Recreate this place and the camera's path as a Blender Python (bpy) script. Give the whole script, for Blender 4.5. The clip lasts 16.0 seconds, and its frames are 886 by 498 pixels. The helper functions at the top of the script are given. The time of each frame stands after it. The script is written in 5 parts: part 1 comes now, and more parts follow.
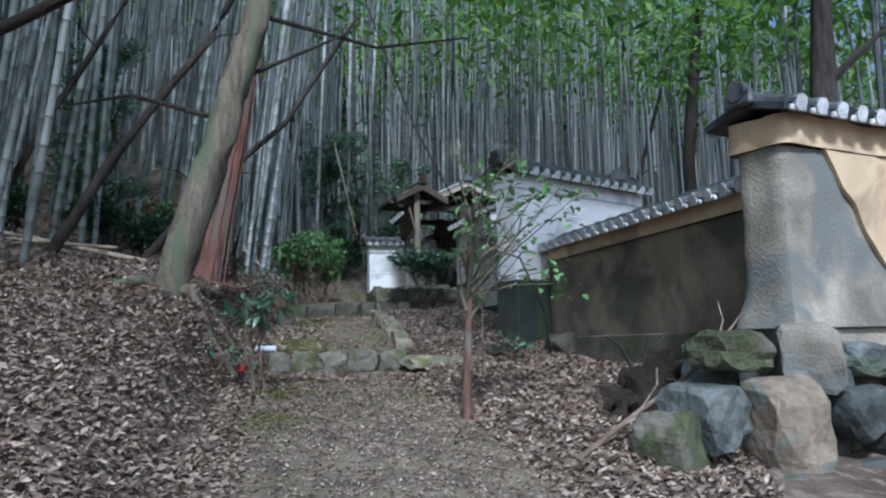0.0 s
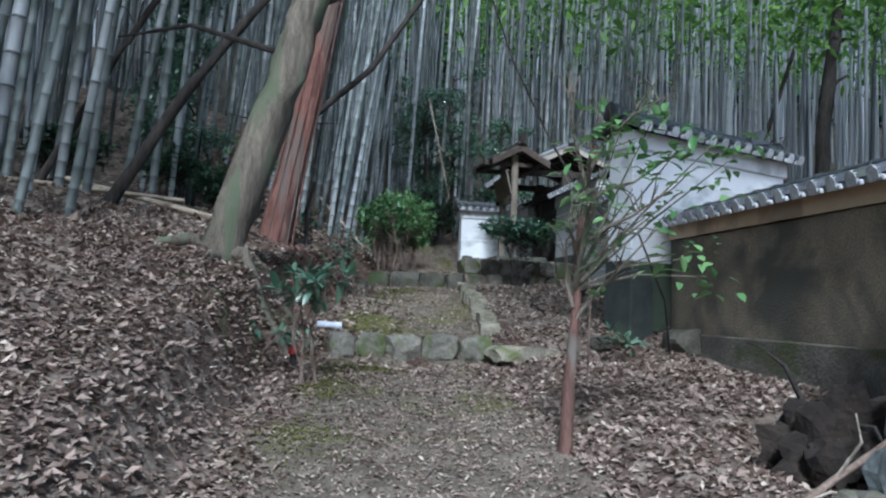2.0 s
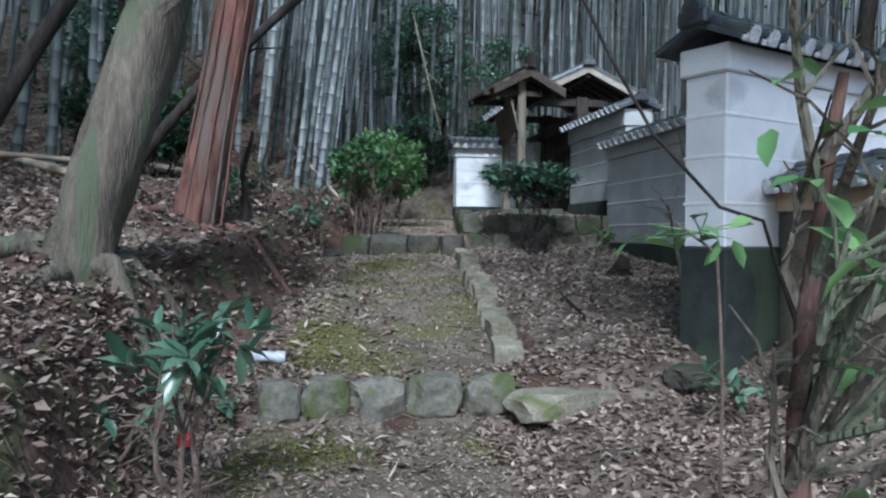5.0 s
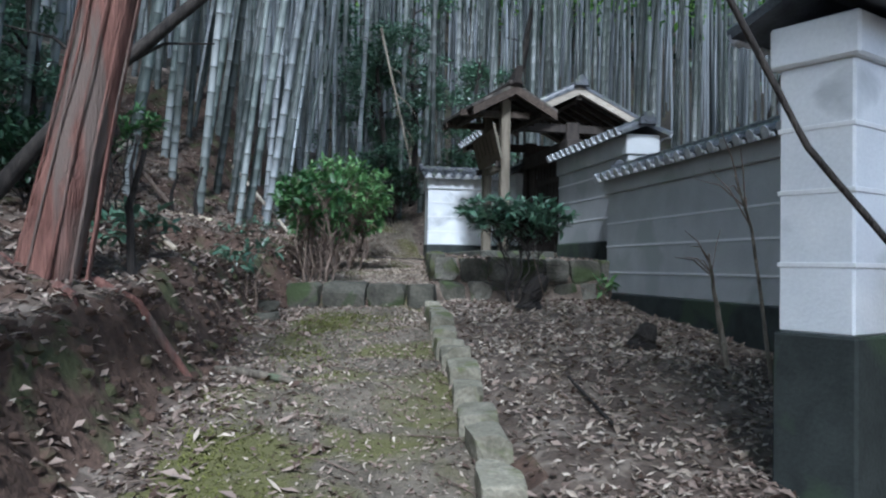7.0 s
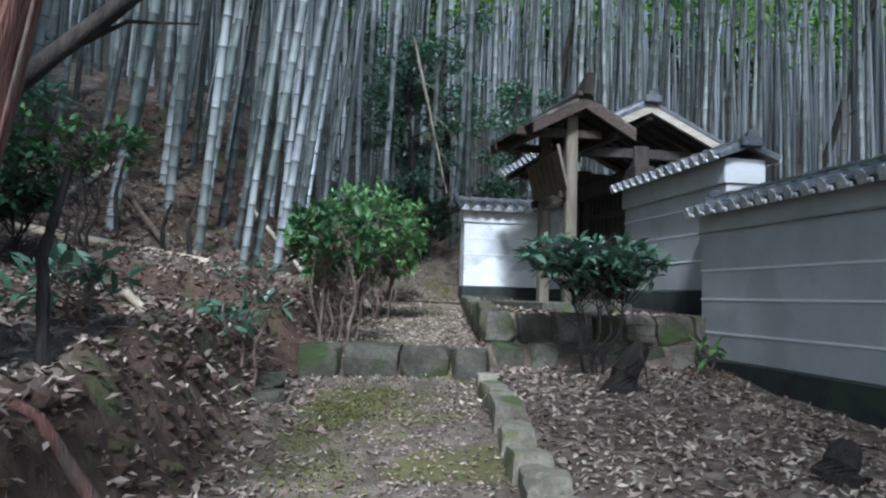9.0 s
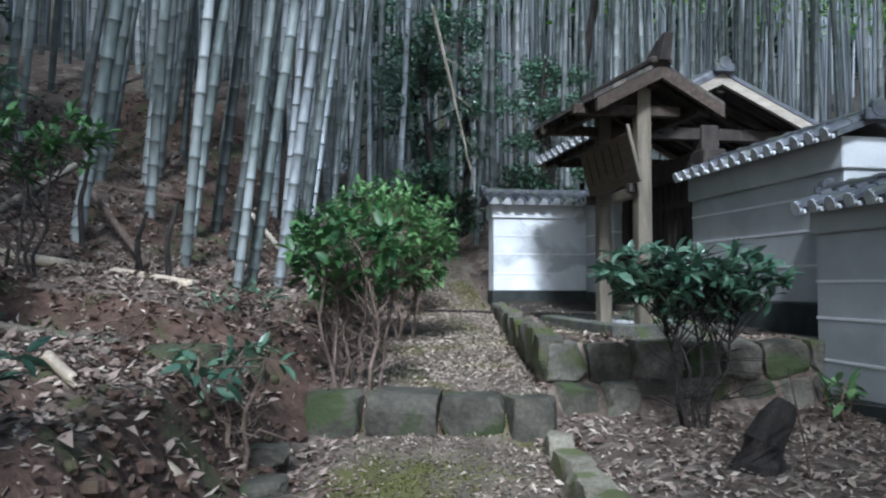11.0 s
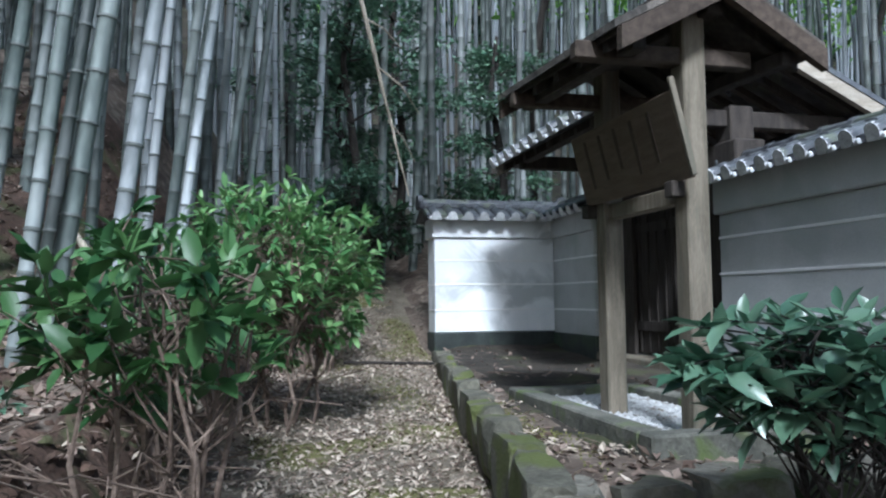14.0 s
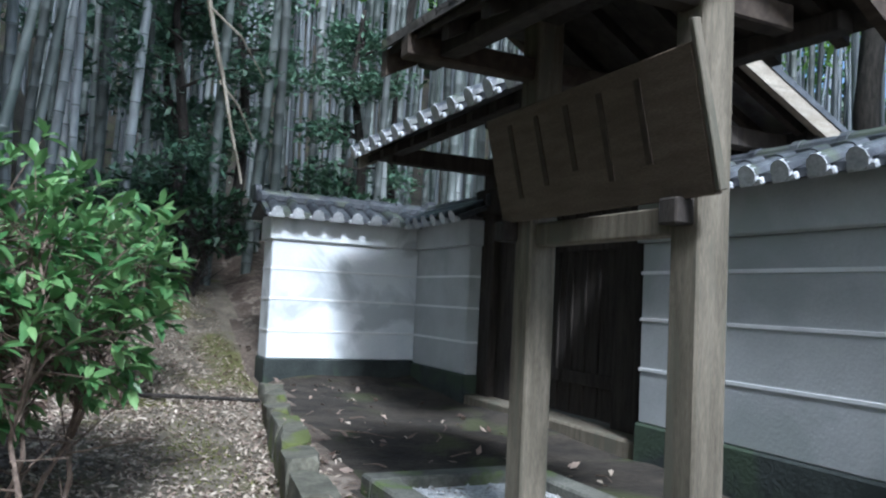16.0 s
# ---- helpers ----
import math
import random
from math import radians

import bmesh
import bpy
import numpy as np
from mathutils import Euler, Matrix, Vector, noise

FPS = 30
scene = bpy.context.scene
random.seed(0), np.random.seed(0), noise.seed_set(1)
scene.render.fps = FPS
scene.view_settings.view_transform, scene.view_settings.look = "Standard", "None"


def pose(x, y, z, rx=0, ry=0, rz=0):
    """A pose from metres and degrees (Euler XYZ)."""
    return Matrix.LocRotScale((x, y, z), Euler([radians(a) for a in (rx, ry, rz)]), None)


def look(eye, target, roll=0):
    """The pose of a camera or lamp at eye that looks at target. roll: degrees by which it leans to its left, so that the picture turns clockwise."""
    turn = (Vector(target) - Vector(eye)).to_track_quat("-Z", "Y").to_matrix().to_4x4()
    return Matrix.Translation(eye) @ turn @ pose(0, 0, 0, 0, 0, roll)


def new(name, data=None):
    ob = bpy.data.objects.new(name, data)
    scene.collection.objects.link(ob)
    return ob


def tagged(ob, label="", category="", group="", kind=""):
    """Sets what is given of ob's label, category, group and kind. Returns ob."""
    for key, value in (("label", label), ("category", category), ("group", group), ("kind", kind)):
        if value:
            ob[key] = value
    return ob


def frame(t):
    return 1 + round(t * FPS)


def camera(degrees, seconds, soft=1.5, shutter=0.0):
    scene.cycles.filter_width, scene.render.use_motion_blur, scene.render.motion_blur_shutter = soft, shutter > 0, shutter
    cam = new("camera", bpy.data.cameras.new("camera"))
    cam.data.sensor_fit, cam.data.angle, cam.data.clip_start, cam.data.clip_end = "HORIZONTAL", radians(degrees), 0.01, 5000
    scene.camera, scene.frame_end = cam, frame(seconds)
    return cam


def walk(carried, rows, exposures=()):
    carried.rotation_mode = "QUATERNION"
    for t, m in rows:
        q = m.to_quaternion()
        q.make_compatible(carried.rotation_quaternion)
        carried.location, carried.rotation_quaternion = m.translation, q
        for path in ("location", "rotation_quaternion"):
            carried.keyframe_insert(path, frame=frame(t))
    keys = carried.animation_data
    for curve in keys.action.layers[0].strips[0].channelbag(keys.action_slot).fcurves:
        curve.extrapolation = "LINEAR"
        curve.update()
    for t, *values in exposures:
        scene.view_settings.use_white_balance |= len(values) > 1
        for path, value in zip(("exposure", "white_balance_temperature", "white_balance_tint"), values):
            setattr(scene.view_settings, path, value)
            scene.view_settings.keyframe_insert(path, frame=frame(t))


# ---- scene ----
cam = camera(59.8, 16.0, 2.2)
METRES, EYE, TILT, LEAN, TURN = 14.9, 1.5, 8.4, -3.4, -16.5
ROWS = [
    (0.0, 0.0, 0.0, 0.0, -0.12, -1.41, 4.72),
    (0.5, -0.0024, 0.0176, 0.0006, 3.01, -1.91, 5.54),
    (1.0, 0.0001, 0.0447, -0.0019, 5.21, -1.67, 1.95),
    (1.5, 0.0036, 0.0696, -0.0025, 6.01, -1.99, 3.59),
    (2.0, -0.0014, 0.1034, -0.001, 7.16, -3.52, 2.21),
    (2.5, -0.008, 0.1388, 0.0002, 8.22, -4.26, -0.71),
    (3.0, -0.0123, 0.1685, 0.0019, 7.72, -4.8, 2.94),
    (3.5, -0.0164, 0.1997, 0.0156, 7.02, -6.87, 4.82),
    (6.0, -0.0279, 0.3597, 0.0086, 6.2, -9.17, 3.46),
    (6.5, -0.032, 0.3941, 0.0074, 4.51, -7.79, 4.38),
    (7.0, -0.0347, 0.4283, 0.0093, 4.59, -6.77, 3.18),
    (7.5, -0.041, 0.4617, 0.0079, 5.69, -4.94, 4.14),
    (8.0, -0.0479, 0.4964, 0.0057, 5.64, -4.08, 3.17),
    (10.5, -0.0934, 0.6439, 0.0162, 6.46, -5.25, 2.86),
    (11.0, -0.0973, 0.6714, 0.0153, 6.69, -5.35, 4.32),
    (11.5, -0.099, 0.7052, 0.0135, 7.28, -4.93, 3.2),
    (12.0, -0.1027, 0.7362, 0.012, 7.24, -3.91, 1.93),
    (12.5, -0.1041, 0.7685, 0.012, 5.18, -3.89, 1.35),
    (13.0, -0.1028, 0.8033, 0.0118, 4.65, -3.68, 0.56),
    (13.5, -0.1039, 0.837, 0.0082, 3.71, -4.26, 0.83),
    (14.0, -0.1085, 0.8666, 0.0068, 2.23, -4.47, 4.37),
    (14.5, -0.1143, 0.8969, 0.0072, 3.27, -4.18, 3.39),
    (15.0, -0.1192, 0.9251, 0.0065, 2.3, -4.14, 4.2),
    (15.5, -0.1175, 0.9529, 0.0056, -1.73, -5.15, 0.77),
    (16.0, -0.1114, 0.9817, 0.0059, -8.89, -4.95, -0.78),
]
walk(cam, [(t, pose(0, 0, EYE, TILT, LEAN, TURN) @ pose(METRES * x, METRES * y, METRES * z, 90 + pitch, roll, yaw)) for t, x, y, z, yaw, pitch, roll in ROWS],
     [(0.0, 0.34, 5120, 7), (1.5, 0.47, 5120, 7), (3.5, 0.48, 5120, 7), (6.0, 0.48, 5080, 7), (8.0, 0.7, 5160, 8), (11.0, 0.76, 5170, 8), (14.0, 0.88, 5200, 7), (16.0, 0.98, 5180, 7)])

# ---- world and light ----
SUN_EL, SUN_AZ = 45.0, 191.0   # degrees: height, and clockwise from the way ahead (+y)
world = bpy.data.worlds.new("sky")
scene.world = world
world.use_nodes = True
wn = world.node_tree.nodes
sky = wn.new("ShaderNodeTexSky")
sky.sky_type = "NISHITA"
sky.sun_disc = False
sky.sun_elevation, sky.sun_rotation = radians(SUN_EL), radians(SUN_AZ)
sky.air_density, sky.dust_density = 1.0, 3.0
wn["Background"].inputs["Strength"].default_value = 0.105
world.node_tree.links.new(sky.outputs["Color"], wn["Background"].inputs["Color"])
sun = new("sun", bpy.data.lights.new("sun", "SUN"))
sun.data.energy, sun.data.angle, sun.data.color = 4.2, radians(9), (1.0, 0.96, 0.9)
saz, sel = radians(SUN_AZ), radians(SUN_EL)
sun.matrix_world = look((0, 0, 0), (-math.sin(saz) * math.cos(sel), -math.cos(saz) * math.cos(sel), -math.sin(sel)))


# ---- materials ----
def material(name, c1, c2, scale=6.0, rough=0.8, bump=0.3, fine=40.0, c3=None, scale3=1.2, amount3=0.5, stretch=(1, 1, 1), metal=0.0, vary=0.15, coords="Object", spec=0.4, detail=6.0, grained=0.7):
    """Two-scale colour and relief, and an optional third colour in large patches."""
    m = bpy.data.materials.new(name)
    m.use_nodes = True
    n, l = m.node_tree.nodes, m.node_tree.links
    b = n["Principled BSDF"]
    tc, info = n.new("ShaderNodeTexCoord"), n.new("ShaderNodeObjectInfo")
    mp = n.new("ShaderNodeMapping")
    mp.inputs["Scale"].default_value = stretch
    off = n.new("ShaderNodeVectorMath")
    off.operation = "MULTIPLY_ADD"
    off.inputs[1].default_value = (17, 31, 23)
    l.new(info.outputs["Random"], off.inputs[0])
    l.new(tc.outputs[coords], off.inputs[2])
    l.new(off.outputs[0], mp.inputs["Vector"])

    def tex(sc, dt, dist=0.0):
        t = n.new("ShaderNodeTexNoise")
        t.inputs["Scale"].default_value, t.inputs["Detail"].default_value, t.inputs["Distortion"].default_value = sc, dt, dist
        l.new(mp.outputs[0], t.inputs["Vector"])
        return t

    def ramp(t, a, b2, lo=0.35, hi=0.65):
        r = n.new("ShaderNodeValToRGB")
        r.color_ramp.elements[0].position, r.color_ramp.elements[1].position = lo, hi
        r.color_ramp.elements[0].color, r.color_ramp.elements[1].color = a, b2
        l.new(t.outputs["Fac"], r.inputs[0])
        return r

    def mix(fac, a, b2, kind="MIX"):
        x = n.new("ShaderNodeMix")
        x.data_type, x.blend_type = "RGBA", kind
        for v, s in ((fac, x.inputs[0]), (a, x.inputs[6]), (b2, x.inputs[7])):
            if isinstance(v, (float, int, tuple)):
                s.default_value = v
            else:
                l.new(v, s)
        return x.outputs[2]

    big, small = tex(scale, detail, 0.3), tex(fine, 3.0)
    col = ramp(big, (*c1, 1), (*c2, 1)).outputs[0]
    grain = ramp(small, (0.62, 0.62, 0.62, 1), (1.25, 1.25, 1.25, 1), 0.3, 0.7)
    col = mix(grained, col, grain.outputs[0], "MULTIPLY")
    if c3:
        patch = ramp(tex(scale3, 5.0, 0.6), (0, 0, 0, 1), (1, 1, 1, 1), 0.62 - 0.25 * amount3, 0.7 - 0.25 * amount3)
        col = mix(patch.outputs[0], col, (*c3, 1))
    if vary:
        hsv = n.new("ShaderNodeHueSaturation")
        mr = n.new("ShaderNodeMapRange")
        mr.inputs["To Min"].default_value, mr.inputs["To Max"].default_value = 1 - vary, 1 + vary
        l.new(info.outputs["Random"], mr.inputs["Value"])
        l.new(mr.outputs[0], hsv.inputs["Value"])
        l.new(col, hsv.inputs["Color"])
        col = hsv.outputs[0]
    l.new(col, b.inputs["Base Color"])
    b.inputs["Roughness"].default_value, b.inputs["Metallic"].default_value = rough, metal
    b.inputs["Specular IOR Level"].default_value = spec
    if bump:
        bp = n.new("ShaderNodeBump")
        bp.inputs["Strength"].default_value, bp.inputs["Distance"].default_value = bump, 0.02
        add = n.new("ShaderNodeMath")
        l.new(big.outputs["Fac"], add.inputs[0])
        l.new(small.outputs["Fac"], add.inputs[1])
        l.new(add.outputs[0], bp.inputs["Height"])
        l.new(bp.outputs[0], b.inputs["Normal"])
    return m


def leaf_material(name, c1, c2, rough=0.5, through_light=0.25, spec=0.4):
    """Leaves: each one its own shade, some light passes."""
    m = bpy.data.materials.new(name)
    m.use_nodes = True
    n, l = m.node_tree.nodes, m.node_tree.links
    b, out = n["Principled BSDF"], n["Material Output"]
    geo = n.new("ShaderNodeNewGeometry")
    r = n.new("ShaderNodeValToRGB")
    r.color_ramp.elements[0].color, r.color_ramp.elements[1].color = (*c1, 1), (*c2, 1)
    l.new(geo.outputs["Random Per Island"], r.inputs[0])
    l.new(r.outputs[0], b.inputs["Base Color"])
    b.inputs["Roughness"].default_value = rough
    b.inputs["Specular IOR Level"].default_value = spec
    if through_light:
        tr, mx = n.new("ShaderNodeBsdfTranslucent"), n.new("ShaderNodeMixShader")
        l.new(r.outputs[0], tr.inputs["Color"])
        mx.inputs[0].default_value = through_light
        l.new(b.outputs[0], mx.inputs[1])
        l.new(tr.outputs[0], mx.inputs[2])
        l.new(mx.outputs[0], out.inputs["Surface"])
    return m


M = {}
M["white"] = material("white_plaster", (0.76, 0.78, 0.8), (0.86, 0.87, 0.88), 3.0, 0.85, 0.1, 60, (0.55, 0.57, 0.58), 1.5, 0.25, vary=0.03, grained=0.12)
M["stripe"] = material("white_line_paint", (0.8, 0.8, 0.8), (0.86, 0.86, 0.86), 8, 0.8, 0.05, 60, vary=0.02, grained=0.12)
# Grey for the wall sides turned from the sun: their shade is put in.
M["shaded_plaster"] = material("shaded_plaster", (0.44, 0.45, 0.45), (0.52, 0.53, 0.53), 2.5, 0.88, 0.12, 60, (0.4, 0.42, 0.41), 1.0, 0.35, vary=0.04, grained=0.12)
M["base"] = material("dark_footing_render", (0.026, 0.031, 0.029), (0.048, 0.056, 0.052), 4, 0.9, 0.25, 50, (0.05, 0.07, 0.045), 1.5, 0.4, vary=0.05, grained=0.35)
M["mud"] = material("weathered_mud_wall", (0.15, 0.125, 0.09), (0.29, 0.24, 0.175), 2.2, 0.95, 0.6, 50, (0.1, 0.095, 0.075), 0.9, 0.6, vary=0.05)
M["ochre"] = material("ochre_plaster", (0.5, 0.38, 0.24), (0.6, 0.46, 0.3), 2.5, 0.9, 0.25, 60, (0.36, 0.27, 0.18), 1.6, 0.3, vary=0.04, grained=0.12)
M["lime"] = material("grey_lime_undercoat", (0.15, 0.135, 0.11), (0.36, 0.325, 0.27), 2.2, 0.92, 0.5, 45, (0.16, 0.165, 0.155), 1.3, 0.55, vary=0.05, grained=0.4)
M["tile"] = material("grey_roof_tile", (0.03, 0.032, 0.037), (0.085, 0.09, 0.1), 9, 0.36, 0.25, 70, (0.08, 0.09, 0.07), 2.5, 0.25, vary=0.25, spec=0.6)
# Eave tile ends: the light they catch is put into the pale colour.
M["tile_end"] = material("lit_tile_end", (0.5, 0.51, 0.53), (0.7, 0.71, 0.73), 9, 0.5, 0.2, 60, vary=0.2)
M["wood"] = material("weathered_wood", (0.12, 0.102, 0.074), (0.2, 0.17, 0.128), 5, 0.85, 0.35, 60, (0.13, 0.12, 0.09), 1.5, 0.4, stretch=(6, 6, 0.6), vary=0.12)
M["wood_dark"] = material("dark_old_wood", (0.024, 0.019, 0.016), (0.05, 0.04, 0.033), 5, 0.85, 0.4, 60, stretch=(5, 5, 0.7), vary=0.15)
M["wood_pale"] = material("pale_bargeboard_wood", (0.26, 0.225, 0.18), (0.36, 0.32, 0.265), 5, 0.8, 0.3, 60, (0.22, 0.2, 0.17), 1.5, 0.3, stretch=(1, 6, 6), vary=0.08)
M["wood_brown"] = material("brown_eave_wood", (0.04, 0.028, 0.02), (0.075, 0.055, 0.041), 5, 0.85, 0.35, 60, stretch=(5, 1, 5), vary=0.15)
M["board"] = material("sign_board_wood", (0.095, 0.069, 0.047), (0.135, 0.1, 0.07), 5, 0.8, 0.3, 60, stretch=(5, 1, 6), vary=0.05)
M["stone"] = material("mossy_stone", (0.1, 0.094, 0.075), (0.21, 0.195, 0.16), 5, 0.9, 0.6, 30, (0.085, 0.1, 0.04), 2.2, 0.3, vary=0.2)
M["bluestone"] = material("blue_grey_rock", (0.05, 0.057, 0.055), (0.135, 0.148, 0.145), 4, 0.85, 0.7, 25, (0.07, 0.09, 0.06), 2.0, 0.35, vary=0.25)
M["tanstone"] = material("tan_rock", (0.14, 0.115, 0.085), (0.28, 0.225, 0.165), 4, 0.88, 0.6, 25, (0.16, 0.17, 0.15), 2.0, 0.4, vary=0.15)
M["concrete"] = material("mossy_concrete", (0.085, 0.084, 0.07), (0.15, 0.146, 0.122), 5, 0.9, 0.4, 50, (0.1, 0.13, 0.045), 2.5, 0.4, vary=0.08)
M["gravel"] = material("white_gravel", (0.4, 0.4, 0.4), (0.65, 0.65, 0.64), 30, 0.9, 0.8, 90, (0.2, 0.17, 0.14), 8, 0.3, vary=0.05)
M["bark_grey"] = material("grey_bark", (0.1, 0.085, 0.065), (0.2, 0.17, 0.13), 4, 0.95, 0.9, 22, (0.12, 0.135, 0.085), 1.2, 0.45, stretch=(3.5, 3.5, 0.5), vary=0.1)
M["bark_red"] = material("red_cedar_bark", (0.14, 0.065, 0.05), (0.27, 0.135, 0.105), 5, 0.95, 0.9, 25, (0.16, 0.12, 0.1), 1.0, 0.4, stretch=(4, 4, 0.35), vary=0.05)
M["bark_dark"] = material("dark_bark", (0.018, 0.015, 0.013), (0.05, 0.042, 0.036), 5, 0.95, 0.7, 30, stretch=(3, 3, 0.6), vary=0.2)
M["twig"] = material("bare_twig_bark", (0.12, 0.085, 0.065), (0.22, 0.165, 0.13), 8, 0.9, 0.4, 50, vary=0.2)
M["dead"] = material("bleached_dead_wood", (0.26, 0.22, 0.17), (0.42, 0.37, 0.3), 6, 0.9, 0.5, 40, (0.15, 0.13, 0.1), 2.0, 0.4, stretch=(4, 4, 0.6), vary=0.2)
M["bamboo"] = material("grey_green_bamboo", (0.065, 0.082, 0.075), (0.155, 0.172, 0.162), 1.2, 0.6, 0.1, 14, (0.24, 0.255, 0.25), 0.8, 0.35, stretch=(1, 1, 0.35), vary=0.5, spec=0.5)
M["bamboo_pale"] = material("pale_bamboo", (0.16, 0.18, 0.182), (0.31, 0.33, 0.34), 1.2, 0.55, 0.1, 14, (0.42, 0.44, 0.45), 0.8, 0.35, stretch=(1, 1, 0.35), vary=0.35, spec=0.5)
M["bamboo_far"] = leaf_material("far_bamboo", (0.025, 0.03, 0.031), (0.29, 0.31, 0.335), 0.6, 0.0)
M["node"] = material("bamboo_node_ring", (0.085, 0.095, 0.087), (0.145, 0.157, 0.15), 5, 0.6, 0.1, 30, vary=0.2)
M["dry_bamboo"] = material("dry_yellow_bamboo", (0.36, 0.29, 0.2), (0.52, 0.44, 0.33), 3, 0.6, 0.2, 40, (0.25, 0.2, 0.15), 1.5, 0.4, vary=0.2)
M["ink"] = material("faded_ink", (0.042, 0.03, 0.021), (0.065, 0.047, 0.034), 8, 0.9, 0.0, 40, vary=0.1)
M["bark_roof"] = material("dark_bark_roofing", (0.05, 0.045, 0.04), (0.12, 0.105, 0.09), 7, 0.95, 0.7, 40, (0.09, 0.1, 0.06), 2.0, 0.3, vary=0.2)
M["mud_foot"] = material("mossy_mud_footing", (0.1, 0.09, 0.075), (0.18, 0.16, 0.13), 3, 0.95, 0.7, 40, (0.08, 0.085, 0.045), 1.5, 0.5, vary=0.05)
M["moss"] = leaf_material("moss_tuft", (0.075, 0.082, 0.018), (0.17, 0.17, 0.05), 0.9, 0.0, 0.2)
M["stone_dark"] = material("dark_wet_stone", (0.045, 0.042, 0.032), (0.1, 0.094, 0.072), 5, 0.85, 0.5, 30, (0.05, 0.066, 0.026), 2.0, 0.45, vary=0.2)
M["stone_moss"] = material("moss_covered_rock", (0.04, 0.046, 0.022), (0.085, 0.09, 0.05), 5, 0.95, 0.7, 30, (0.13, 0.12, 0.1), 2.0, 0.35, vary=0.15)
M["kerb"] = material("pale_worn_kerb", (0.18, 0.165, 0.12), (0.3, 0.275, 0.21), 6, 0.92, 0.5, 40, (0.13, 0.14, 0.06), 2.5, 0.3, vary=0.15)
M["kerb_moss"] = material("mossy_kerb", (0.075, 0.072, 0.055), (0.145, 0.136, 0.105), 6, 0.92, 0.5, 40, (0.1, 0.115, 0.035), 2.0, 0.4, vary=0.12)
M["sap_bark"] = material("red_brown_bark", (0.085, 0.046, 0.035), (0.145, 0.08, 0.062), 8, 0.85, 0.4, 40, (0.14, 0.12, 0.1), 2.0, 0.3, stretch=(3, 3, 0.7), vary=0.1)
M["pipe"] = material("grey_plastic_pipe", (0.42, 0.45, 0.52), (0.5, 0.53, 0.6), 4, 0.5, 0.1, 40, vary=0.0)
# Near-black, so that it reads as the shadow inside the root hollow.
M["soil"] = material("hollow_shadow_soil", (0.012, 0.009, 0.007), (0.03, 0.022, 0.016), 5, 0.97, 0.8, 30, vary=0.1)
M["red"] = material("red_painted_cap", (0.42, 0.03, 0.03), (0.5, 0.05, 0.05), 4, 0.5, 0.1, 40, vary=0.0)
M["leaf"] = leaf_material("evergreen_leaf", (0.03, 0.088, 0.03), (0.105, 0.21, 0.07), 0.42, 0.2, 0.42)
# Sunlit shrubs and fresh shoots: the sun's brightness is put into the colour.
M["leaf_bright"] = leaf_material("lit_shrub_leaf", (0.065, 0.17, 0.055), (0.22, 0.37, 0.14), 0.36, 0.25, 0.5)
M["leaf_blue"] = leaf_material("glossy_dark_leaf", (0.05, 0.115, 0.07), (0.16, 0.26, 0.17), 0.3, 0.15, 0.7)
M["leaf_bamboo"] = leaf_material("bamboo_leaf", (0.06, 0.15, 0.03), (0.22, 0.38, 0.08), 0.5, 0.5)
# Evergreen leaf darkened for the grove: deep shade is put into its colour.
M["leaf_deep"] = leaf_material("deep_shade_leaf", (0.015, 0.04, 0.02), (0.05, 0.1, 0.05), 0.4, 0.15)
M["litter"] = leaf_material("dead_leaf", (0.065, 0.04, 0.029), (0.35, 0.272, 0.222), 0.8, 0.0, 0.25)
M["litter_pale"] = leaf_material("pale_dead_bamboo_leaf", (0.24, 0.19, 0.145), (0.56, 0.48, 0.39), 0.8, 0.0, 0.25)


